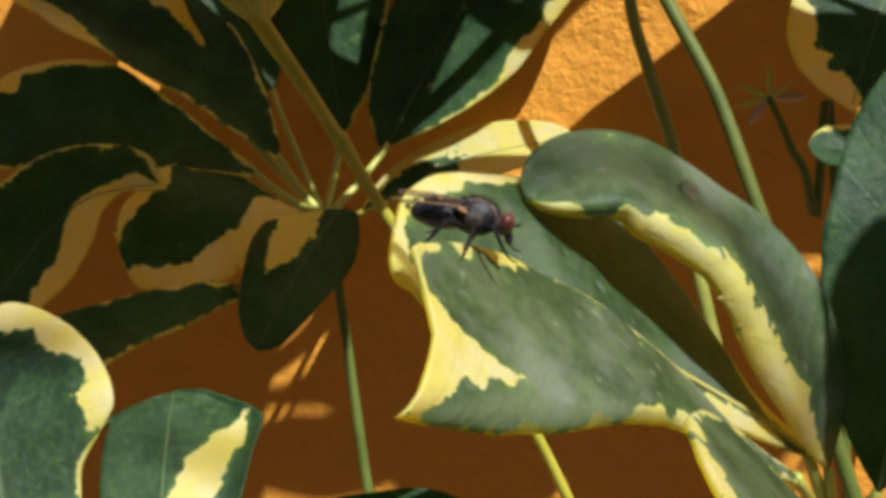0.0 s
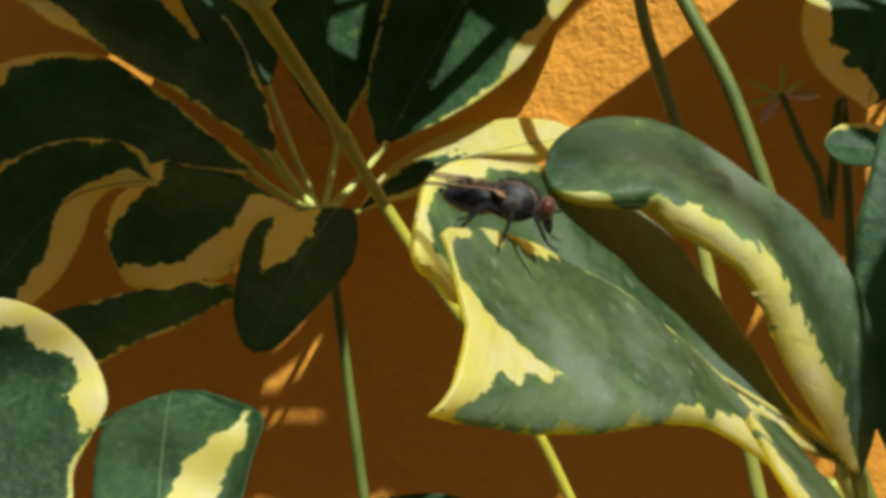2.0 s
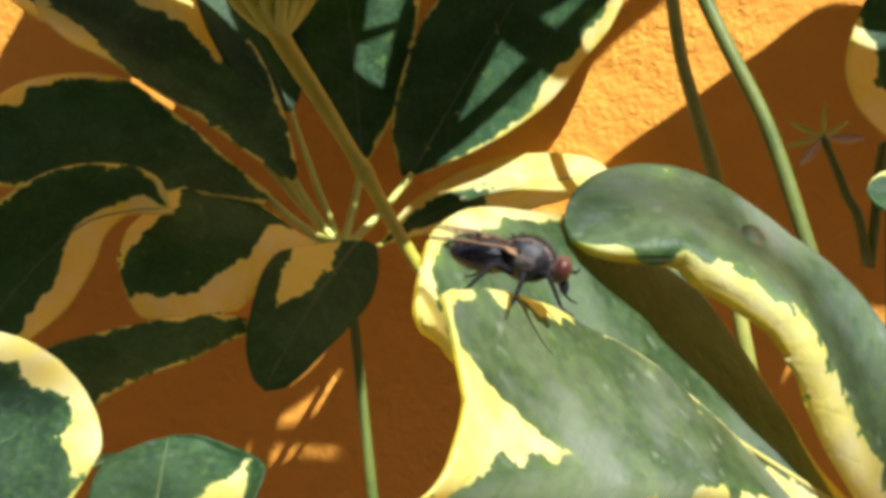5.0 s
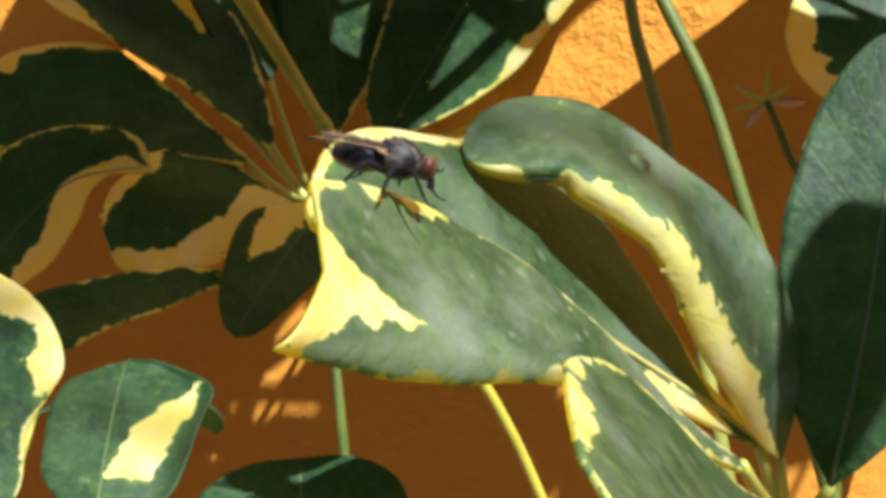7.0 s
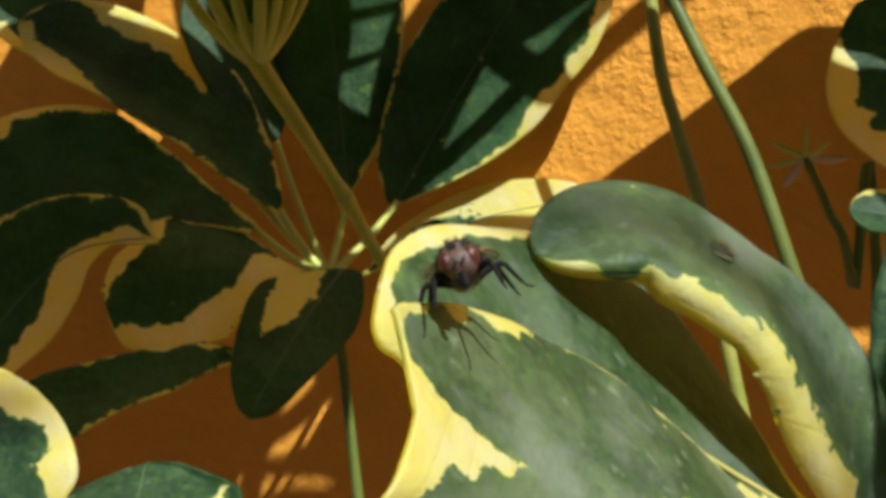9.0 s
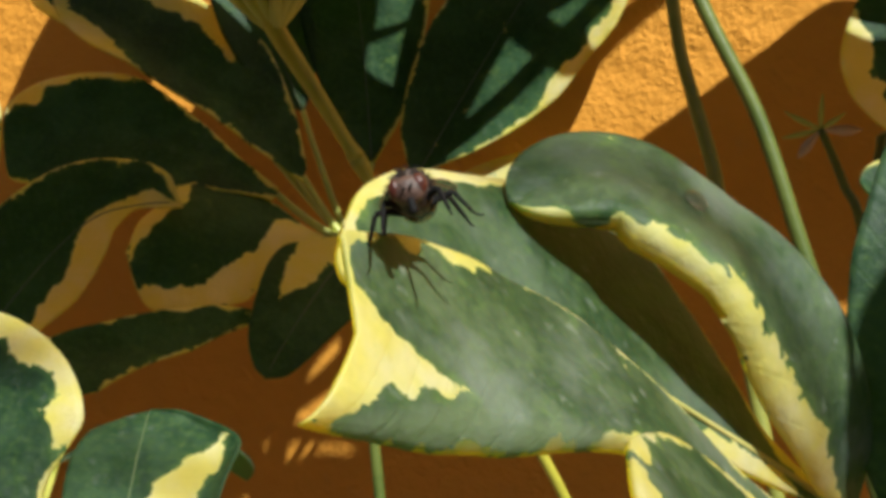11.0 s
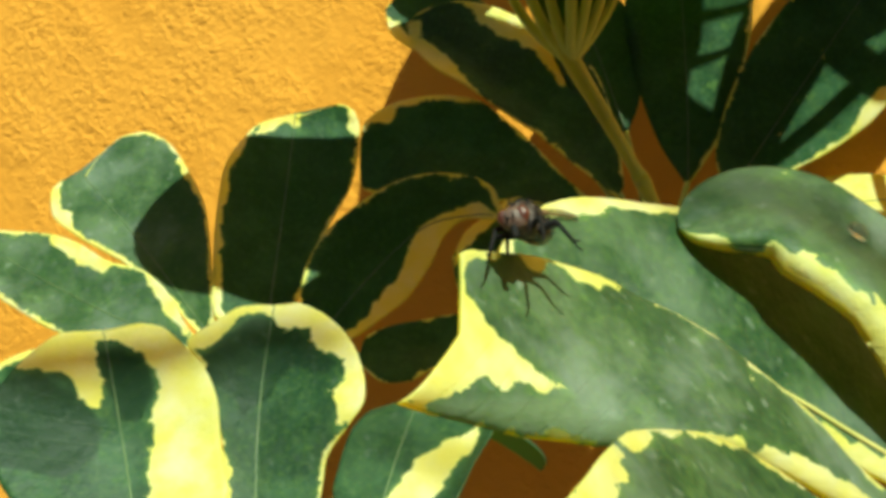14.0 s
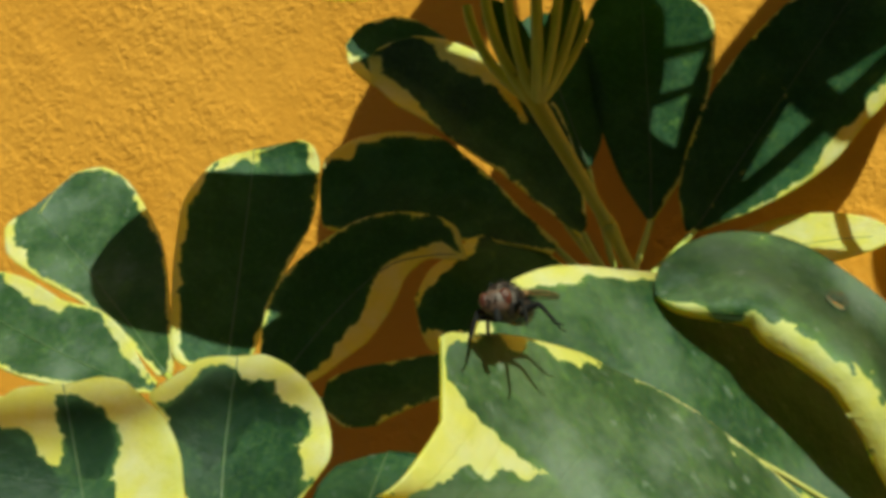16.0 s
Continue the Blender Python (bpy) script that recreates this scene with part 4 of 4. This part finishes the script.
def shade_leaves():
    """Unseen leaves added above the view to shade the wall and the leaves beneath."""
    s = tuple(-SUN_WAY)
    t = empty("compound_leaf", "unseen upper umbrella plant leaf added to shade the wall", "leaf", "umbrella plant leaves")
    k = 0.10
    for pts, half in (([(-0.08829, 0.25296, 0.77823), (-0.11513, 0.24820, 0.79151), (-0.14670, 0.24236, 0.80579)], 0.01516),
                      ([(-0.08813, 0.24813, 0.76841), (-0.13115, 0.23365, 0.76872), (-0.18623, 0.21498, 0.76335)], 0.01877),
                      ([(-0.08485, 0.24592, 0.76879), (-0.10748, 0.22726, 0.75045), (-0.14542, 0.20578, 0.73911)], 0.01812),
                      ([(-0.07870, 0.24425, 0.76795), (-0.08324, 0.23158, 0.75642), (-0.08919, 0.21506, 0.74310)], 0.01129),
                      ([(-0.13811, 0.28682, 0.82190), (-0.15190, 0.27854, 0.79561), (-0.16626, 0.27043, 0.77112)], 0.01383)):
        leaflet(t, sunward(pts, k), [s, s], half, fold=(0, 0), bend=(5, 5), cream=(0.1, 0.1, 0.1, ()), shape=(0.6, 0.8), stalk=sunward([(-0.08598, 0.25287, 0.77422)], k)[0], rib=False)
    hub = sunward([(-0.08598, 0.25287, 0.77422)], k)[0]
    cut_leaf(t, [(-0.03521, 0.21642, 0.85109), (-0.03171, 0.22726, 0.87380), (-0.02224, 0.23757, 0.89946)], [s, s], ((-0, -0.4), (13.1, -5.1), (26.8, -7.8), (42.1, -8.6), (55.8, -0.5)), ((-0, 3), (2.7, 4.4), (14.8, 7), (30.1, 9.4), (41.6, 10.4), (52, 5.4), (55.8, -0.5)), rib=False, stalk=hub, nu=16, nv=30)
    cut_leaf(t, [(-0.02506, 0.23121, 0.88204), (-0.01509, 0.22919, 0.87479), (-0.00460, 0.22719, 0.86686)], [s, s], ((-1.5, -1), (5.7, -2.3), (11.4, -2.2), (19.1, -1.4), (25.5, -0.3)), ((0.8, 1.8), (7.5, 2.4), (14.7, 2.9), (20.9, 3), (26.1, 0.3)), rib=False, stalk=hub, nu=16, nv=30)
    cut_leaf(t, [(-0.02158, 0.23507, 0.89235), (-0.01081, 0.23329, 0.88755), (-0.00328, 0.23232, 0.88550)], [s, s], ((-4.2, -5.6), (2.8, -7.8), (14.7, -4.9), (21, 0.5)), ((6.3, 7.6), (11.1, 6.7), (16.8, 2.2), (21, 0.5)), rib=False, stalk=hub, nu=16, nv=30)
    cut_leaf(t, [(-0.04343, 0.22074, 0.85796), (-0.05214, 0.22300, 0.87030), (-0.05401, 0.22738, 0.89942)], [s, s], ((1.8, -1.1), (18.2, -5.2), (32.3, -12.2), (43.7, -14.2), (45.5, 1.9)), ((-5.5, 0.9), (-5.9, 5.9), (-2.3, 8.9), (18.7, 5.1), (20.9, 3.8), (25.9, 7.4), (31.4, 8.5), (39.6, 8.1), (45.5, 1.9)), rib=False, stalk=hub, nu=16, nv=30)
    cut_leaf(t, [(-0.04646, 0.22604, 0.87531), (-0.04154, 0.22787, 0.87669), (-0.03416, 0.23051, 0.87829)], [s, s], ((-0.8, -1.2), (6.7, -0.7), (13.4, -0.4)), ((-0.9, 0.6), (6.7, 0.7), (13.4, 0.4)), rib=False, stalk=hub, nu=16, nv=30)
    cut_leaf(t, [(-0.04676, 0.22758, 0.88329), (-0.04184, 0.22929, 0.88425), (-0.03434, 0.23166, 0.88438)], [s, s], ((-0.1, -1.5), (6.5, -0.8), (12.9, -1.1)), ((-0, 0.4), (6.9, 0.7), (13.3, 0.4)), rib=False, stalk=hub, nu=16, nv=30)
    # leaflet added to shade the tall dark leaflet
    cut_leaf(t, [(0.05433, 0.09659, 0.85762), (0.06042, 0.09734, 0.86460), (0.06861, 0.09988, 0.87417)], [s, s], ((-2, -0.5), (7.8, -4.5), (15.7, -8), (22.2, -8.3), (24.6, -2.5), (22.8, 0.6)), ((-2, -0.5), (0.9, 5.6), (5.3, 9.1), (13.5, 7.4), (22.8, 0.6)), rib=False, stalk=hub, nu=16, nv=30)
    tube("petiole", [hub, hub + Vector((0.10, 0.02, 0.05)), (0.25, 0.22, 0.7), (0.30, 0.24, 0.0)], 0.0016, 0.003, PETIOLE, t, steps=40)
    t = empty("compound_leaf", "unseen upper umbrella plant leaf added to shade the wall", "leaf", "umbrella plant leaves")
    k = 0.17
    hub = sunward([(0.00476, 0.28532, 0.71485)], k)[0]
    cut_leaf(t, [(-0.04521, 0.20799, 0.85368), (-0.06002, 0.20799, 0.86358), (-0.07484, 0.20799, 0.87967)], [s, s], ((-0, -0.6), (14.7, -3.7), (31, -7), (41.4, -5.8), (43.8, -0.7)), ((-0.4, 0.4), (8.4, -1.2), (15.1, -1.4), (15.9, 2), (20.3, 5.8), (29, 6.1), (43.8, -0.7)), rib=False, stalk=hub, nu=16, nv=30)
    cut_leaf(t, [(-0.04519, 0.20799, 0.85427), (-0.04919, 0.20799, 0.86408), (-0.05232, 0.20799, 0.87916)], [s, s], ((1.3, -0.4), (7, -1.7), (18.2, -2.6), (24, -2), (26.8, 0.1)), ((-0.3, 0.4), (4.2, 0.7), (13.3, 0.5), (19.5, 0.5), (23.2, 1), (26.8, 0.1)), rib=False, stalk=hub, nu=16, nv=30)
    cut_leaf(t, [(-0.04415, 0.20799, 0.85516), (-0.03978, 0.20799, 0.86567), (-0.03190, 0.20799, 0.88092)], [s, s], ((0.6, -0.9), (5.1, -2.1), (17.7, -9.1), (22, -11.3), (27.7, -7.3), (30.8, 1.1)), ((-0.3, 1), (3.7, 5), (16.6, 4.7), (24, 6.4), (30.6, 9), (32.6, 7.8), (30.8, 1.1)), rib=False, stalk=hub, nu=16, nv=30)
    cut_leaf(t, [(-0.04326, 0.20799, 0.85556), (-0.03022, 0.20799, 0.85917), (-0.01329, 0.20799, 0.86798)], [s, s], ((-0.7, -0.1), (10.8, 0), (18.3, -0.3), (22.6, -3.1), (24.5, -5.5), (31.1, -5.2), (36.6, -0.4)), ((-0, 0.1), (7.5, -0), (14.4, 0.5), (21.9, 3.8), (31.4, 8.3), (37.9, 6.4), (36.6, -0.4)), rib=False, stalk=hub, nu=16, nv=30)
    cut_leaf(t, [(-0.04486, 0.20799, 0.84684), (-0.03309, 0.20799, 0.84619), (-0.01391, 0.20799, 0.84398)], [s, s], ((0.3, 0.2), (7.5, -0.3), (12.7, -2.1), (22.1, -2.6), (31.4, -2.3), (33.9, -0.4)), ((-0.6, 0.4), (9.3, 5), (24.6, 6), (33.3, 3.6), (33.9, -0.4)), rib=False, stalk=hub, nu=16, nv=30)
    cut_leaf(t, [(-0.04423, 0.20799, 0.85315), (-0.05568, 0.20799, 0.84592), (-0.07181, 0.20799, 0.83633)], [s, s], ((-0.6, -1.4), (0.3, -3.4), (2.9, -6.1), (16.2, -8.2), (37.2, 0.2)), ((0.3, 0.3), (14.5, 3.7), (30, 8.2), (42, 8), (37.2, 0.2)), rib=False, stalk=hub, nu=16, nv=30)
    cut_leaf(t, [(-0.01904, 0.20799, 0.84709), (0.00410, 0.20799, 0.85021), (0.02521, 0.20799, 0.85206)], [s, s], ((-2.2, -0.1), (-4.5, -8), (8, -10.4), (24.1, -9), (35.6, -6), (45.9, 0)), ((-2.2, -0.1), (6.7, 4.8), (30.3, 9.6), (48.5, 8.1), (45.9, 0)), rib=False, stalk=hub, nu=16, nv=30)
    cut_leaf(t, [(0.05284, 0.20799, 0.85082), (0.06617, 0.20799, 0.85988), (0.07909, 0.20799, 0.86551)], [s, s], ((-2.4, -0.3), (0.9, -6.9), (8.5, -10.6), (20.6, -9.2), (30, -3)), ((-2.1, 0.4), (9.4, 5.8), (27.2, 7.9), (31.8, -0.8)), rib=False, stalk=hub, nu=16, nv=30)
    cut_leaf(t, [(0.01125, 0.22063, 0.84485), (-0.00504, 0.22063, 0.84896), (-0.02180, 0.22063, 0.85093)], [s, s], ((-7.8, -7.3), (10.1, -6.7), (23.6, -4.8), (36.1, -0.1)), ((5.7, 5.4), (20.9, 4.3), (30, 3.3), (36.1, -0.1)), rib=False, stalk=hub, nu=16, nv=30)
    tube("petiole", [hub, hub + Vector((0.10, 0.02, 0.03)), (0.27, 0.23, 0.7), (0.33, 0.25, 0.0)], 0.0016, 0.003, PETIOLE, t, steps=40)

    t = empty("compound_leaf", "unseen upper umbrella plant leaf added close to the orange wall for shade", "leaf", "umbrella plant leaves")
    k = 0.10
    hub = sunward([(0.02519, 0.30224, 0.80711)], k)[0]
    cut_leaf(t, [(0.03702, 0.24801, 0.83180), (0.01392, 0.24801, 0.83478), (-0.01679, 0.24801, 0.82643)], [s, s], ((-14.4, -8.8), (13.9, -12.5), (41.1, -8.7), (53.8, -3.5), (57.1, -0.1)), ((14.4, 11), (28.9, 12.3), (36.6, 9.3), (46.1, 6.2), (53.3, 4.3), (57.7, 2.5), (57.1, -0.1)), rib=False, stalk=hub, nu=16, nv=30)
    # two leaflets added only to darken lit gaps on the wall
    cut_leaf(t, [(0.01759, 0.2375, 0.82136), (0.0071, 0.2375, 0.8272), (-0.00339, 0.2375, 0.83304)], [s, s], ((-1, -1), (3, -6), (10, -9), (18, -8), (23, -4), (24, 0)), ((-1, 1), (3, 6), (10, 9), (18, 8), (23, 4), (24, 0)), rib=False, stalk=hub, nu=16, nv=30)
    cut_leaf(t, [(0.07654, 0.19542, 0.85511), (0.05819, 0.19542, 0.86533), (0.03983, 0.19542, 0.87556)], [s, s], ((-1, -1), (5, -7), (16, -11), (30, -10), (39, -5), (42, 0)), ((-1, 1), (5, 6), (16, 9), (30, 9), (39, 5), (42, 0)), rib=False, stalk=hub, nu=16, nv=30)
    tube("petiole", [hub, hub + Vector((0.06, 0.0, 0.02)), (0.29, 0.25, 0.7), (0.35, 0.26, 0.0)], 0.0016, 0.003, PETIOLE, t, steps=40)
    # an unseen leaf added high above, whose soft shadow dims the broad leaflets
    t = empty("compound_leaf", "unseen high umbrella plant leaf added to cast soft shade", "leaf", "umbrella plant leaves")
    hub = Vector((0.345, -0.245, 1.50))
    cut_leaf(t, [(0.31882, -0.29368, 1.54996), (0.32805, -0.28328, 1.55203), (0.33914, -0.27422, 1.55229)], [s, s], ((-0.9, -2.2), (4.8, -3.5), (15.1, -3.9), (25.3, -2.6), (30.1, 2)), ((-1.4, -0.1), (2.3, 3.8), (14.8, 4.4), (26.2, 4.8), (30.1, 2)), rib=False, stalk=hub, nu=16, nv=30)
    cut_leaf(t, [(0.33646, -0.27242, 1.55161), (0.34386, -0.26515, 1.55329), (0.35446, -0.26071, 1.55133)], [s, s], ((-0.9, -1.5), (4.7, -3.4), (11, -4), (17.7, -3), (23.9, 0.5)), ((-1.6, 0), (0.4, 2.7), (11.6, 3.3), (21.5, 3), (23.9, 0.5)), rib=False, stalk=hub, nu=16, nv=30)
    tube("petiole", [hub, hub + Vector((0.05, 0.03, -0.1)), (0.47, -0.15, 0.8), (0.5, -0.1, 0.0)], 0.0016, 0.003, PETIOLE, t, steps=40)


front_leaf()
shade_leaves()
left_leaf()
side_leaf()
back_leaf()
right_leaf()
stems()


# ---- the seedling ----
def seedling():
    t = empty("seedling", "tiny pale green seedling with withered pinkish petals", "plant")
    c = Vector((-0.00994, 0.24593, 0.78143))
    tube("stem", [c, (-0.00656, 0.24696, 0.77325), (-0.00305, 0.24750, 0.76208), (0.00239, 0.25247, 0.71061), (0.02, 0.26, 0.0)], 0.0006, 0.0010, TWIG, t, steps=40)
    for i, (dx, dz, length, dry) in enumerate(((-0.9, -0.28, 0.0060, 0), (-0.85, 0.36, 0.0058, 0), (0.05, 1.0, 0.0050, 0), (0.8, 0.45, 0.0042, 0), (1.0, -0.08, 0.0062, 1), (-0.55, -0.8, 0.0058, 1))):
        way = Vector((dx, -0.15, dz)).normalized()
        tip = c + way * length
        verts, faces = [], []
        side = way.cross(Vector((0, -1, 0))).normalized()
        for k in range(9):
            v = k / 8
            w = 0.00036 * math.sin(math.pi * min(1, v + 0.05)) ** 0.8 * ((0.6 + 2.6 * v) if dry else 1.0) + 0.00008
            p = c.lerp(tip, v) + Vector((0, -0.0008 * math.sin(math.pi * v), 0.0004 * v * v))
            for q in ((-w, 0.0), (0.0, -0.00012), (w, 0.0), (0.0, 0.00012)):
                verts.append(p + side * q[0] + Vector((0, q[1], 0)))
        for k in range(8):
            for q in range(4):
                a, d = k * 4 + q, k * 4 + (q + 1) % 4
                faces.append((a, d, d + 4, a + 4))
        mesh_object("petal" if dry else "leaf", verts, faces, PETAL if dry else SPROUT, t)


seedling()


# ---- the fly ----
FLY_DARK = plain("fly_shell", (0.008, 0.010, 0.016), (0.020, 0.022, 0.030), 1800, 0.25, 0.3, 0.0001, Specular_IOR_Level=0.6)
FLY_LEG = plain("fly_leg", (0.004, 0.004, 0.004), (0.010, 0.008, 0.008), 2500, 0.75, 0.3, 0.0001, Specular_IOR_Level=0.2)
FLY_EYE = plain("fly_eye", (0.05, 0.014, 0.010), (0.10, 0.026, 0.018), 4000, 0.28, 0.4, 0.00006)
FLY_FACE = plain("fly_face", (0.05, 0.028, 0.022), (0.13, 0.075, 0.058), 2500, 0.5)
FLY_WINGBASE = plain("fly_wing_base", (0.22, 0.11, 0.05), (0.30, 0.17, 0.08), 2500, 0.5)


def thorax_material():
    k = Nodes("fly_thorax")
    sep = k.add("SeparateXYZ")
    k.t.links.new(k.coord(), sep.inputs[0])
    stripes = k.step(k.math("SINE", k.math("MULTIPLY", sep.outputs[1], 7200.0)), 0.1, 0.7)
    dust = k.math("MULTIPLY", stripes, k.step(k.noise(1500, 3.0, 0.6), 0.25, 0.6))
    color = k.mix(k.math("MULTIPLY", dust, 0.8), (0.010, 0.009, 0.011), (0.12, 0.095, 0.085))
    k.bump(k.noise(3500, 4.0, 0.7), 0.5, 0.00012)
    return k.surface(color, 0.5, Specular_IOR_Level=0.4)


def wing_material():
    k = Nodes("fly_wing")
    k.surface(k.mix(k.noise(1500, 3.0, 0.6), (0.05, 0.038, 0.03), (0.12, 0.09, 0.065)), 0.25)
    tr = k.add("BsdfTransparent")
    mx = k.add("MixShader")
    mx.inputs[0].default_value = 0.42
    k.t.links.new(tr.outputs[0], mx.inputs[1])
    k.t.links.new(k.b.outputs[0], mx.inputs[2])
    k.t.links.new(mx.outputs[0], k.out.inputs[0])
    return k.m


def build_fly():
    """A fly that looks along +x, 8 mm long, with its feet at z = 0."""
    f = empty("fly", "dark bristly fly with red eyes sitting on a leaflet", "fly")
    mm = 0.00109
    part("thorax", egg(1.70 * mm, 1.35 * mm, 1.38 * mm, (0.8 * mm, 0, 2.35 * mm), 0.05), thorax_material(), f, "grey striped bristly thorax")
    part("abdomen", egg(2.1 * mm, 1.20 * mm, 1.06 * mm, (-1.65 * mm, 0, 2.05 * mm), -0.10, -0.08, 4), FLY_DARK, f, "shiny blue-black abdomen")
    head = part("head", egg(0.66 * mm, 1.02 * mm, 0.84 * mm, (2.85 * mm, 0, 2.15 * mm), 0.25), FLY_FACE, f, "pale brown face")
    for s in (-1, 1):
        part("eye", egg(0.44 * mm, 0.47 * mm, 0.62 * mm, (2.95 * mm, s * 0.66 * mm, 2.32 * mm), 0.2), FLY_EYE, head, "dull red eye")
        tube("antenna", [Vector((3.45, s * 0.18, 2.25)) * mm, Vector((3.75, s * 0.22, 2.15)) * mm, Vector((3.95, s * 0.35, 2.45)) * mm], 0.09 * mm, 0.03 * mm, FLY_LEG, head, steps=6, sides=6)
    tube("proboscis", [Vector((3.2, 0, 1.6)) * mm, Vector((3.3, 0, 1.2)) * mm, Vector((3.25, 0, 0.85)) * mm], 0.22 * mm, 0.28 * mm, FLY_LEG, head, steps=6, sides=8)
    wing = wing_material()
    tube("waist", [Vector((-0.6, 0, 2.2)) * mm, Vector((0.1, 0, 2.3)) * mm], 0.95 * mm, 1.05 * mm, FLY_DARK, f, steps=4, sides=16)
    for s in (-1, 1):
        # membrane, held back over the abdomen and a little apart
        verts, faces, n = [], [], 14
        a = radians(165) * s
        along = Vector((math.cos(a), math.sin(a), 0.05))
        across = Vector((-along.y, along.x, 0)) * s
        root = Vector((0.45, s * 0.85, 2.9)) * mm
        for i in range(n + 1):
            v = i / n
            lead = -0.35 * math.sin(math.pi * v) - 0.1
            trail = 1.05 * math.sin(math.pi * min(1.0, v * 0.9 + 0.08)) ** 0.7 + lead
            for j in range(6):
                u = j / 5
                y = lead + (trail - lead) * u
                z = 0.10 * math.sin(9 * u + 3 * v) * 0.3 - 0.25 * u * u - 0.35 * v * v
                verts.append(root + (along * (5.7 * v) - across * y * -1.0) * mm + Vector((0, 0, z)) * mm)
        for i in range(n):
            for j in range(5):
                q = i * 6 + j
                faces.append((q, q + 1, q + 7, q + 6))
        w = mesh_object("wing", verts, faces, wing, f, "smoky translucent folded wing")
        w.modifiers.new("thickness", "SOLIDIFY").thickness = 0.00003
        for u in (0, 2, 3):
            tube("vein", [verts[i * 6 + u] + Vector((0, 0, 0.00002)) for i in (0, 4, 8, 12, 13)], 0.055 * mm, 0.025 * mm, FLY_WINGBASE, w, steps=12, sides=5)
        part("wing_scale", egg(0.55 * mm, 0.40 * mm, 0.18 * mm, (-0.15 * mm, s * 1.05 * mm, 2.75 * mm), 0.3), FLY_WINGBASE, f, "tan wing base")
        # three legs on each side: hip, knee, ankle, foot
        for hip, knee, ankle, foot in (((1.5, 0.7, 1.6), (2.3, 1.6, 1.9), (3.3, 1.9, 0.45), (4.2, 2.0, 0.03)),
                                       ((0.8, 0.8, 1.4), (0.9, 2.3, 1.7), (0.7, 3.0, 0.4), (0.6, 3.6, 0.03)),
                                       ((0.1, 0.7, 1.5), (-1.0, 1.9, 1.9), (-2.0, 2.5, 0.5), (-2.8, 2.8, 0.03))):
            pts = [Vector((p[0], p[1] * s, p[2])) * mm for p in (hip, knee, ankle, foot)]
            leg = tube("leg", [pts[0], pts[0].lerp(pts[1], 0.5) + Vector((0, 0, 0.1)) * mm, pts[1]], 0.26 * mm, 0.18 * mm, FLY_LEG, f, steps=8, sides=8)
            tube("shin", [pts[1], pts[1].lerp(pts[2], 0.5), pts[2]], 0.16 * mm, 0.11 * mm, FLY_LEG, leg, steps=8, sides=8)
            tube("foot", [pts[2], pts[2].lerp(pts[3], 0.5) - Vector((0, 0, 0.12)) * mm, pts[3]], 0.08 * mm, 0.05 * mm, FLY_LEG, leg, steps=8, sides=6)
    # bristles on back and belly
    rng = random.Random(4)
    verts, faces = [], []
    for i in range(620):
        w, h = rng.uniform(0, 2 * math.pi), rng.uniform(-0.2, 1.0)
        if i % 3 == 0:
            c, r = Vector((-2.0, 0, 2.05)), Vector((1.9, 1.1, 1.0))
        else:
            c, r = Vector((0.8, 0, 2.35)), Vector((1.5, 1.15, 1.15))
        d = Vector((math.cos(w) * math.sqrt(max(0, 1 - h * h)), math.sin(w) * math.sqrt(max(0, 1 - h * h)), h))
        p = c + Vector((d.x * r.x, d.y * r.y, d.z * r.z))
        tip = p + (d + Vector((-0.6, 0, 0.1))).normalized() * rng.uniform(0.25, 0.75)
        a = d.cross(Vector((0.3, 0.2, 0.9))).normalized() * 0.042
        e = d.cross(a).normalized() * 0.042
        k = len(verts)
        verts += [(p + a) * mm, (p - a * 0.5 + e) * mm, (p - a * 0.5 - e) * mm, tip * mm]
        faces += [(k, k + 1, k + 3), (k + 1, k + 2, k + 3), (k + 2, k, k + 3)]
    tagged(mesh_object("bristles", verts, faces, FLY_LEG, f, smooth=False), kind="stuff")
    return f


FLY = build_fly()


def stand(place, ahead, above):
    """A pose at place, looking along ahead, with its back towards above."""
    x = Vector(ahead).normalized()
    y = Vector(above).cross(x).normalized()
    z = x.cross(y)
    m = Matrix((x, y, z)).transposed().to_4x4()
    m.translation = place
    return m


def motions():
    a = Vector((-0.02665, 0.10743, 0.78334))
    c = Vector((-0.02463, 0.10155, 0.78445))
    up1, up2 = (-0.033, -0.006, 0.999), (-0.223, -0.175, 0.959)
    right = (0.970, 0.130, -0.205)
    near = (0.220, -0.940, 0.240)
    low1, low2 = Vector(up1) * 0.0021, Vector(up2) * 0.0021
    p, q = a - low1, c - low2
    half = (Vector(right) + Vector(near)) / 2
    walk(FLY, [
        (0.0, stand(p + Vector((-0.0006, 0, 0)), right, up1)),
        (1.5, stand(p + Vector((-0.0004, 0, 0)), right, up1)),
        (2.5, stand(p, right, up1)),
        (7.8, stand(p, right, up1)),
        (8.1, stand(p, right, up1)),
        (8.35, stand(p.lerp(q, 0.35), half, up1)),
        (8.5, stand(p.lerp(q, 0.6), near, up2)),
        (9.5, stand(p.lerp(q, 0.8), near, up2)),
        (10.8, stand(q, near, up2)),
        (16.0, stand(q, near, up2)),
    ])


motions()
